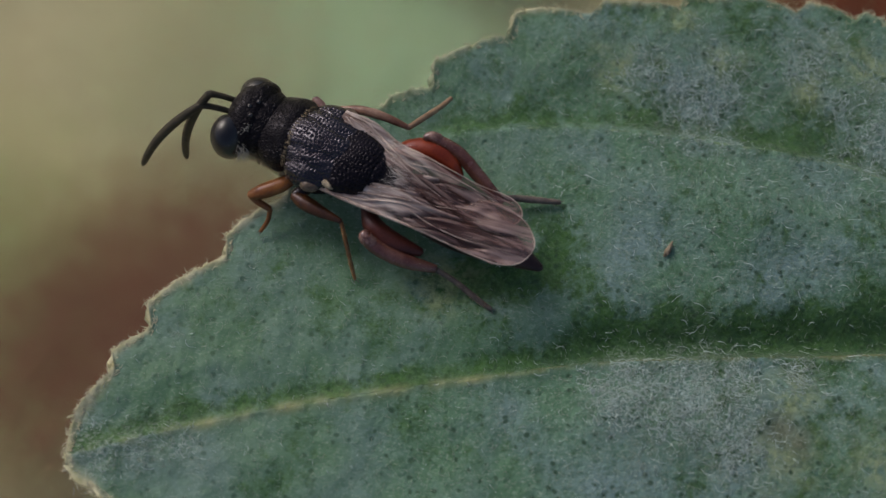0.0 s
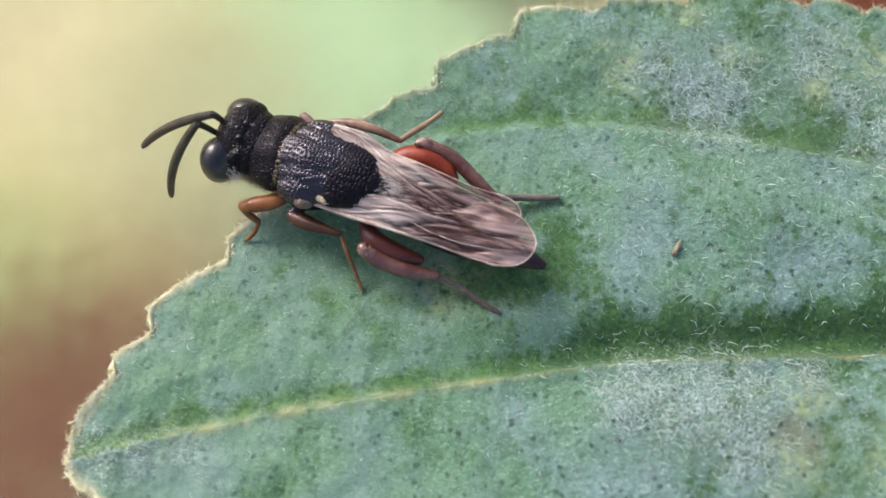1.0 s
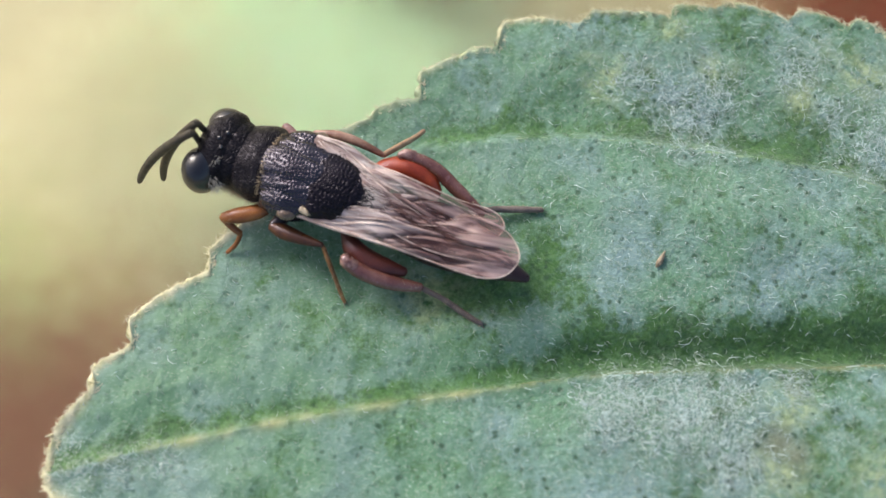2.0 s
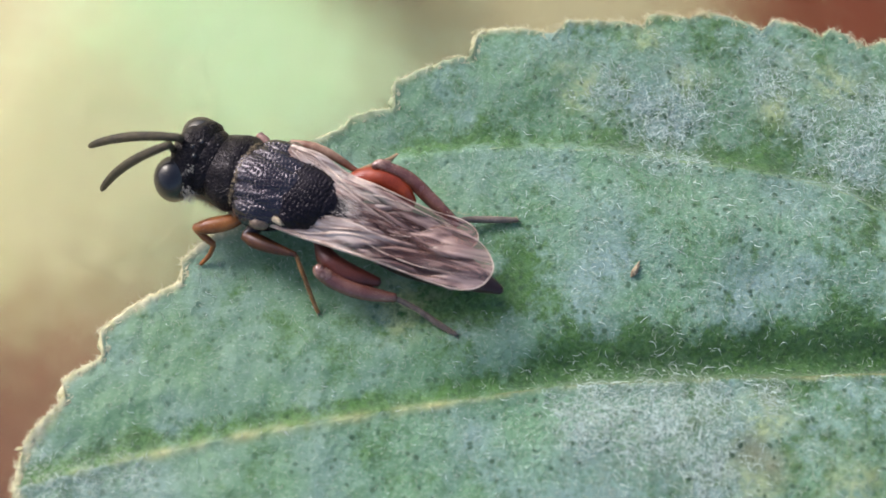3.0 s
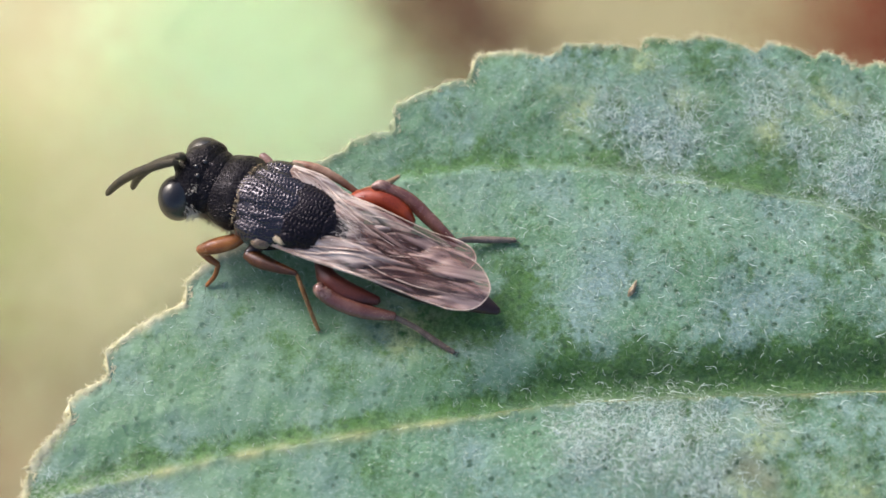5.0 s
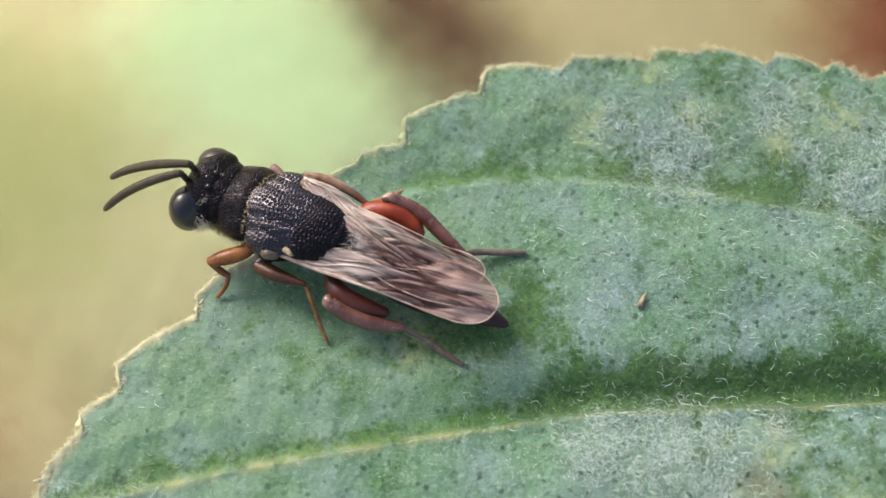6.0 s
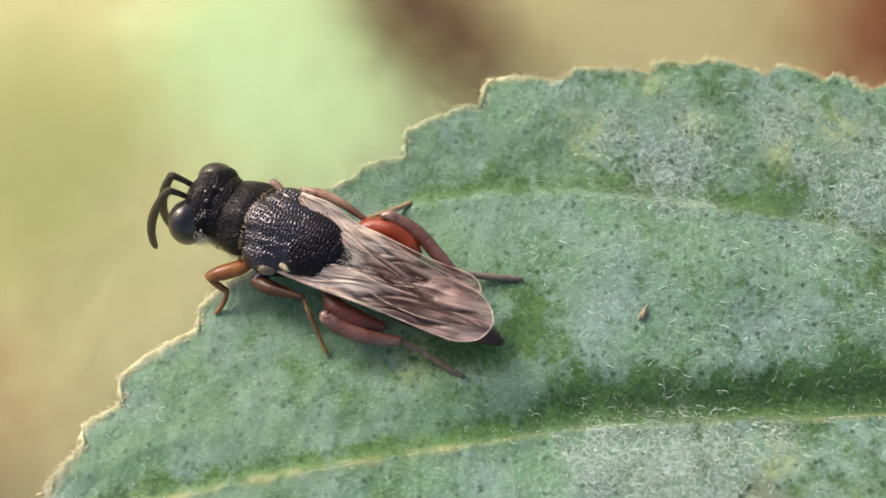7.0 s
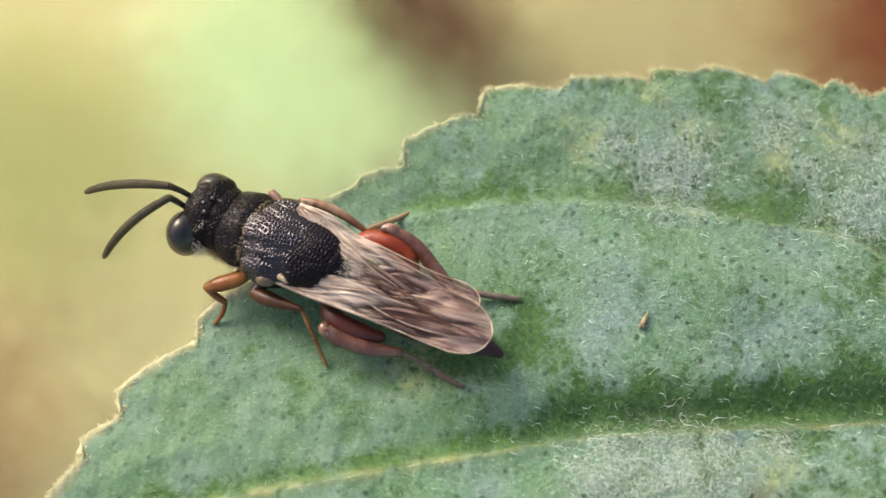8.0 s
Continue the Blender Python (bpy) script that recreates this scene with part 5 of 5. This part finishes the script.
    walk(near_flag, [
        (0, pose(0.000550, 0.000000, 0.000000, -88.88, 42.95, -52.56)),
        (0.06667, pose(0.000550, 0.000000, 0.000000, -83.26, 35.77, -75.44)),
        (0.1, pose(0.000550, 0.000000, 0.000000, -75.17, 30.79, -97.45)),
        (0.2, pose(0.000550, 0.000000, 0.000000, -79.92, 28.77, -94.23)),
        (0.3, pose(0.000550, 0.000000, 0.000000, -91.17, 30.32, -106.69)),
        (0.4, pose(0.000550, 0.000000, 0.000000, -125.82, 53.44, -105.13)),
        (0.5, pose(0.000550, 0.000000, 0.000000, -64.07, 52.12, -43.54)),
        (0.6, pose(0.000550, 0.000000, 0.000000, -59.07, 47.50, -12.69)),
        (0.6333, pose(0.000550, 0.000000, 0.000000, -92.24, 49.08, -55.05)),
        (0.7, pose(0.000550, 0.000000, 0.000000, -116.97, 36.45, -89.38)),
        (0.8, pose(0.000550, 0.000000, 0.000000, -157.04, 44.05, -107.44)),
        (0.9, pose(0.000550, 0.000000, 0.000000, -117.98, 43.36, -114.10)),
        (1, pose(0.000550, 0.000000, 0.000000, -122.78, 38.04, -126.35)),
        (1.1, pose(0.000550, 0.000000, 0.000000, -99.02, 32.48, -123.73)),
        (1.2, pose(0.000550, 0.000000, 0.000000, -98.53, 30.32, -121.00)),
        (1.3, pose(0.000550, 0.000000, 0.000000, -103.44, 29.59, -130.41)),
        (1.5, pose(0.000550, 0.000000, 0.000000, -124.36, 28.84, -146.72)),
        (1.7, pose(0.000550, 0.000000, 0.000000, -110.79, 24.02, -139.07)),
        (2.8, pose(0.000550, 0.000000, 0.000000, -92.86, 29.81, -136.13)),
        (2.9, pose(0.000550, 0.000000, 0.000000, -96.54, 30.12, -141.78)),
        (3, pose(0.000550, 0.000000, 0.000000, -92.06, 27.34, -131.94)),
        (3.1, pose(0.000550, 0.000000, 0.000000, -90.49, 26.57, -131.71)),
        (3.2, pose(0.000550, 0.000000, 0.000000, -93.99, 26.41, -133.33)),
        (3.3, pose(0.000550, 0.000000, 0.000000, -106.56, 27.41, -151.33)),
        (3.4, pose(0.000550, 0.000000, 0.000000, -109.91, 28.38, -153.52)),
        (3.5, pose(0.000550, 0.000000, 0.000000, -101.70, 27.93, -141.86)),
        (3.6, pose(0.000550, 0.000000, 0.000000, -94.87, 25.63, -131.25)),
        (3.7, pose(0.000550, 0.000000, 0.000000, -97.86, 24.71, -137.44)),
        (3.8, pose(0.000550, 0.000000, 0.000000, -112.40, 27.35, -151.87)),
        (4, pose(0.000550, 0.000000, 0.000000, -98.10, 23.70, -125.02)),
        (4.1, pose(0.000550, 0.000000, 0.000000, -92.92, 26.11, -129.99)),
        (4.3, pose(0.000550, 0.000000, 0.000000, -93.02, 29.05, -127.42)),
        (4.5, pose(0.000550, 0.000000, 0.000000, -106.19, 30.27, -145.59)),
        (4.7, pose(0.000550, 0.000000, 0.000000, -97.15, 18.69, -138.97)),
        (5.8, pose(0.000550, 0.000000, 0.000000, -88.54, 19.84, -122.57)),
        (5.9, pose(0.000550, 0.000000, 0.000000, -88.13, 20.60, -124.39)),
        (6, pose(0.000550, 0.000000, 0.000000, -89.68, 25.06, -115.93)),
        (6.1, pose(0.000550, 0.000000, 0.000000, -98.57, 27.45, -130.14)),
        (6.2, pose(0.000550, 0.000000, 0.000000, -106.20, 34.32, -138.18)),
        (6.3, pose(0.000550, 0.000000, 0.000000, -114.09, 35.11, -147.03)),
        (6.4, pose(0.000550, 0.000000, 0.000000, -103.32, 28.48, -139.46)),
        (6.5, pose(0.000550, 0.000000, 0.000000, -99.33, 28.33, -132.67)),
        (6.6, pose(0.000550, 0.000000, 0.000000, -94.84, 24.69, -130.28)),
        (6.7, pose(0.000550, 0.000000, 0.000000, -91.77, 28.78, -124.26)),
        (6.8, pose(0.000550, 0.000000, 0.000000, -99.15, 33.79, -134.18)),
        (6.9, pose(0.000550, 0.000000, 0.000000, -109.68, 33.13, -147.18)),
        (7, pose(0.000550, 0.000000, 0.000000, -111.33, 32.03, -137.12)),
        (7.1, pose(0.000550, 0.000000, 0.000000, -97.12, 23.09, -127.46)),
        (7.2, pose(0.000550, 0.000000, 0.000000, -92.87, 24.02, -123.93)),
        (7.3, pose(0.000550, 0.000000, 0.000000, -92.01, 25.82, -116.16)),
        (7.4, pose(0.000550, 0.000000, 0.000000, -96.97, 28.60, -119.41)),
        (7.5, pose(0.000550, 0.000000, 0.000000, -105.57, 37.78, -116.07)),
        (7.6, pose(0.000550, 0.000000, 0.000000, -109.69, 33.99, -127.54)),
        (7.7, pose(0.000550, 0.000000, 0.000000, -96.17, 32.90, -115.03)),
        (7.8, pose(0.000550, 0.000000, 0.000000, -92.26, 37.00, -106.47)),
        (7.9, pose(0.000550, 0.000000, 0.000000, -107.95, 44.60, -114.42)),
        (8, pose(0.000550, 0.000000, 0.000000, -97.98, 42.11, -104.72)),
    ])
    walk(fore_left, [
        (0, pose(0.000450, 0.000600, 0.000700, 1.09, 6.83, 10.11)),
        (0.5, pose(0.000450, 0.000600, 0.000700, 1.45, 0.73, 2.10)),
        (1, pose(0.000450, 0.000600, 0.000700, -1.84, -1.03, -2.70)),
        (1.5, pose(0.000450, 0.000600, 0.000700, -2.12, -1.00, -2.85)),
        (3, pose(0.000450, 0.000600, 0.000700, -0.28, -0.05, -0.28)),
        (3.5, pose(0.000450, 0.000600, 0.000700, 0.14, 0.02, 0.13)),
        (4, pose(0.000450, 0.000600, 0.000700, -0.28, 0.45, 0.43)),
        (4.5, pose(0.000450, 0.000600, 0.000700, 0.12, 1.33, 1.94)),
        (6, pose(0.000450, 0.000600, 0.000700, 0.89, 3.11, 4.98)),
        (6.5, pose(0.000450, 0.000600, 0.000700, -2.58, 3.19, 2.43)),
        (7, pose(0.000450, 0.000600, 0.000700, 4.55, 2.84, 7.65)),
        (7.5, pose(0.000450, 0.000600, 0.000700, 5.09, 2.66, 7.86)),
        (8, pose(0.000450, 0.000600, 0.000700, 3.34, 3.05, 6.91)),
    ])
    walk(mid_left, [
        (0, pose(0.000100, 0.000600, 0.000650, -1.06, -3.53, -2.65)),
        (0.5, pose(0.000100, 0.000600, 0.000650, -0.28, -1.78, -1.97)),
        (1, pose(0.000100, 0.000600, 0.000650, -1.34, -2.05, 0.01)),
        (1.5, pose(0.000100, 0.000600, 0.000650, -1.07, -1.66, -0.03)),
        (3, pose(0.000100, 0.000600, 0.000650, -0.29, -0.27, 0.25)),
        (3.5, pose(0.000100, 0.000600, 0.000650, 0.17, 0.17, -0.13)),
        (4, pose(0.000100, 0.000600, 0.000650, -0.25, 0.03, 0.62)),
        (4.5, pose(0.000100, 0.000600, 0.000650, -0.17, 0.18, 0.67)),
        (6, pose(0.000100, 0.000600, 0.000650, -0.22, 0.22, 0.85)),
        (6.5, pose(0.000100, 0.000600, 0.000650, -1.06, -0.44, 1.75)),
        (7, pose(0.000100, 0.000600, 0.000650, 0.65, 2.93, 3.16)),
        (7.5, pose(0.000100, 0.000600, 0.000650, 0.27, 2.50, 3.36)),
        (8, pose(0.000100, 0.000600, 0.000650, -0.49, 1.60, 3.64)),
    ])
    walk(hind_left, [
        (0, pose(-0.000950, 0.000500, 0.000650, -0.68, -3.77, 0.11)),
        (0.5, pose(-0.000950, 0.000500, 0.000650, -0.16, -2.48, -1.09)),
        (1, pose(-0.000950, 0.000500, 0.000650, -0.37, -2.57, -0.28)),
        (1.5, pose(-0.000950, 0.000500, 0.000650, -0.25, -1.81, -0.26)),
        (3, pose(-0.000950, 0.000500, 0.000650, -0.13, -0.44, 0.22)),
        (3.5, pose(-0.000950, 0.000500, 0.000650, 0.05, 0.23, -0.05)),
        (4, pose(-0.000950, 0.000500, 0.000650, -0.09, -0.28, 0.18)),
        (4.5, pose(-0.000950, 0.000500, 0.000650, -0.12, -0.14, 0.43)),
        (6, pose(-0.000950, 0.000500, 0.000650, -0.34, -0.20, 1.31)),
        (6.5, pose(-0.000950, 0.000500, 0.000650, -0.34, -0.33, 1.24)),
        (7, pose(-0.000950, 0.000500, 0.000650, -0.55, 1.20, 3.44)),
        (7.5, pose(-0.000950, 0.000500, 0.000650, -0.93, 0.15, 4.19)),
        (8, pose(-0.000950, 0.000500, 0.000650, -1.14, -0.67, 4.37)),
    ])
    walk(hind_right, [
        (0, pose(-0.000950, -0.000500, 0.000650, 0.95, -2.93, -0.15)),
        (0.5, pose(-0.000950, -0.000500, 0.000650, 1.17, -1.95, -2.43)),
        (1, pose(-0.000950, -0.000500, 0.000650, 0.85, -2.59, -0.20)),
        (1.5, pose(-0.000950, -0.000500, 0.000650, 0.69, -2.06, -0.21)),
        (3, pose(-0.000950, -0.000500, 0.000650, 0.18, -0.59, 0.02)),
        (3.5, pose(-0.000950, -0.000500, 0.000650, -0.05, 0.16, -0.02)),
        (4, pose(-0.000950, -0.000500, 0.000650, 0.06, -0.49, 0.42)),
        (4.5, pose(-0.000950, -0.000500, 0.000650, 0.12, -0.60, 0.30)),
        (6, pose(-0.000950, -0.000500, 0.000650, 0.11, -1.02, 0.96)),
        (6.5, pose(-0.000950, -0.000500, 0.000650, 0.01, -0.78, 1.07)),
        (7, pose(-0.000950, -0.000500, 0.000650, 0.72, -0.69, -2.27)),
        (7.5, pose(-0.000950, -0.000500, 0.000650, 1.71, -1.66, -5.13)),
        (8, pose(-0.000950, -0.000500, 0.000650, 1.80, -2.08, -4.91)),
    ])
    walk(mid_right, [
        (0, pose(0.000100, -0.000600, 0.000650, -5.49, 4.23, 2.58)),
        (0.5, pose(0.000100, -0.000600, 0.000650, -4.47, 4.56, -1.27)),
        (1, pose(0.000100, -0.000600, 0.000650, -2.48, 2.66, -0.97)),
        (1.5, pose(0.000100, -0.000600, 0.000650, -1.46, 1.68, -0.85)),
        (3, pose(0.000100, -0.000600, 0.000650, 6.98, -3.19, -6.07)),
        (3.5, pose(0.000100, -0.000600, 0.000650, 6.46, -2.61, -6.37)),
        (4.5, pose(0.000100, -0.000600, 0.000650, 6.30, -1.94, -7.41)),
        (6, pose(0.000100, -0.000600, 0.000650, 9.02, -5.41, -5.07)),
        (6.5, pose(0.000100, -0.000600, 0.000650, 6.44, -2.57, -6.42)),
        (7, pose(0.000100, -0.000600, 0.000650, 4.40, -0.66, -6.91)),
        (8, pose(0.000100, -0.000600, 0.000650, 6.82, -3.33, -5.56)),
    ])
    # plants below sway in the breeze
    walk(green_patch, [
        (0, pose(-0.01385, 0.05603, -0.10000, 0, 0, 35)),
        (1, pose(-0.01496, 0.05833, -0.10000, 0, 0, 35)),
        (1.5, pose(-0.01529, 0.05916, -0.10000, 0, 0, 35)),
        (3, pose(-0.02547, 0.05992, -0.10000, 0, 0, 35)),
        (3.5, pose(-0.02740, 0.06002, -0.10000, 0, 0, 35)),
        (4.5, pose(-0.02302, 0.06028, -0.10000, 0, 0, 35)),
        (6, pose(-0.02390, 0.06113, -0.10000, 0, 0, 35)),
        (8, pose(-0.02035, 0.06304, -0.10000, 0, 0, 35)),
    ])
    walk(sage_patch, [
        (0, pose(-0.05066, 0.02540, -0.09900, 0, 0, 25)),
        (1, pose(-0.05186, 0.02465, -0.09900, 0, 0, 25)),
        (1.5, pose(-0.05131, 0.02356, -0.09900, 0, 0, 25)),
        (3, pose(-0.06527, 0.02855, -0.09900, 0, 0, 25)),
        (3.5, pose(-0.06788, 0.03241, -0.09900, 0, 0, 25)),
        (4.5, pose(-0.06277, 0.03884, -0.09900, 0, 0, 25)),
        (6, pose(-0.05166, 0.05011, -0.09900, 0, 0, 25)),
        (8, pose(-0.04936, 0.05394, -0.09900, 0, 0, 25)),
    ])
    walk(pale_patch, [
        (0, pose(-0.03026, 0.05144, -0.09950, 0, 0, -20)),
        (1, pose(-0.03372, 0.04976, -0.09950, 0, 0, -20)),
        (1.5, pose(-0.03456, 0.04918, -0.09950, 0, 0, -20)),
        (3, pose(-0.03960, 0.04586, -0.09950, 0, 0, -20)),
        (3.5, pose(-0.04084, 0.04535, -0.09950, 0, 0, -20)),
        (4.5, pose(-0.03772, 0.04356, -0.09950, 0, 0, -20)),
        (6, pose(-0.03643, 0.04033, -0.09950, 0, 0, -20)),
        (7, pose(-0.03665, 0.03948, -0.09950, 0, 0, -20)),
        (8, pose(-0.03404, 0.03642, -0.09950, 0, 0, -20)),
    ])
    walk(red_patch, [
        (0, pose(0.05123, 0.06043, -0.10000, 0, 0, 20)),
        (1, pose(0.05009, 0.06190, -0.10000, 0, 0, 20)),
        (1.5, pose(0.05077, 0.06344, -0.10000, 0, 0, 20)),
        (3, pose(0.04987, 0.06675, -0.10000, 0, 0, 20)),
        (3.5, pose(0.04852, 0.06656, -0.10000, 0, 0, 20)),
        (4.5, pose(0.05724, 0.06743, -0.10000, 0, 0, 20)),
        (6, pose(0.05855, 0.06881, -0.10000, 0, 0, 20)),
        (8, pose(0.05650, 0.06945, -0.10000, 0, 0, 20)),
    ])
    walk(brown_patch, [
        (0, pose(-0.03483, 0.02290, -0.09850, 0, 0, -55)),
        (1, pose(-0.04570, 0.01330, -0.09850, 0, 0, -55)),
        (1.5, pose(-0.04550, 0.01350, -0.09850, 0, 0, -55)),
        (3, pose(-0.04731, 0.01261, -0.09850, 0, 0, -55)),
        (3.5, pose(-0.05011, 0.01192, -0.09850, 0, 0, -55)),
        (4.5, pose(-0.06450, 0.00669, -0.09850, 0, 0, -55)),
        (6, pose(-0.06700, 0.01235, -0.09850, 0, 0, -55)),
        (8, pose(-0.06300, 0.01780, -0.09850, 0, 0, -55)),
    ])
    walk(dark_patch, [
        (0, pose(-0.00416, 0.07371, -0.09600, 0, 0, -50)),
        (1, pose(-0.00569, 0.07534, -0.09600, 0, 0, -50)),
        (1.5, pose(-0.00788, 0.07558, -0.09600, 0, 0, -50)),
        (3, pose(-0.01050, 0.07582, -0.09600, 0, 0, -50)),
        (3.5, pose(-0.00520, 0.07610, -0.09600, 0, 0, -50)),
        (4.5, pose(0.00030, 0.06753, -0.09600, 0, 0, -50)),
        (6, pose(-0.00400, 0.06762, -0.09600, 0, 0, -50)),
        (8, pose(-0.00420, 0.06975, -0.09600, 0, 0, -50)),
    ])
    walk(tan_patch, [
        (0, pose(0.02153, 0.07037, -0.10400, 0, 0, 10)),
        (1, pose(0.01989, 0.07165, -0.10400, 0, 0, 10)),
        (3.5, pose(0.02253, 0.07365, -0.10400, 0, 0, 10)),
        (8, pose(0.02456, 0.07301, -0.10400, 0, 0, 10)),
    ])


motions()
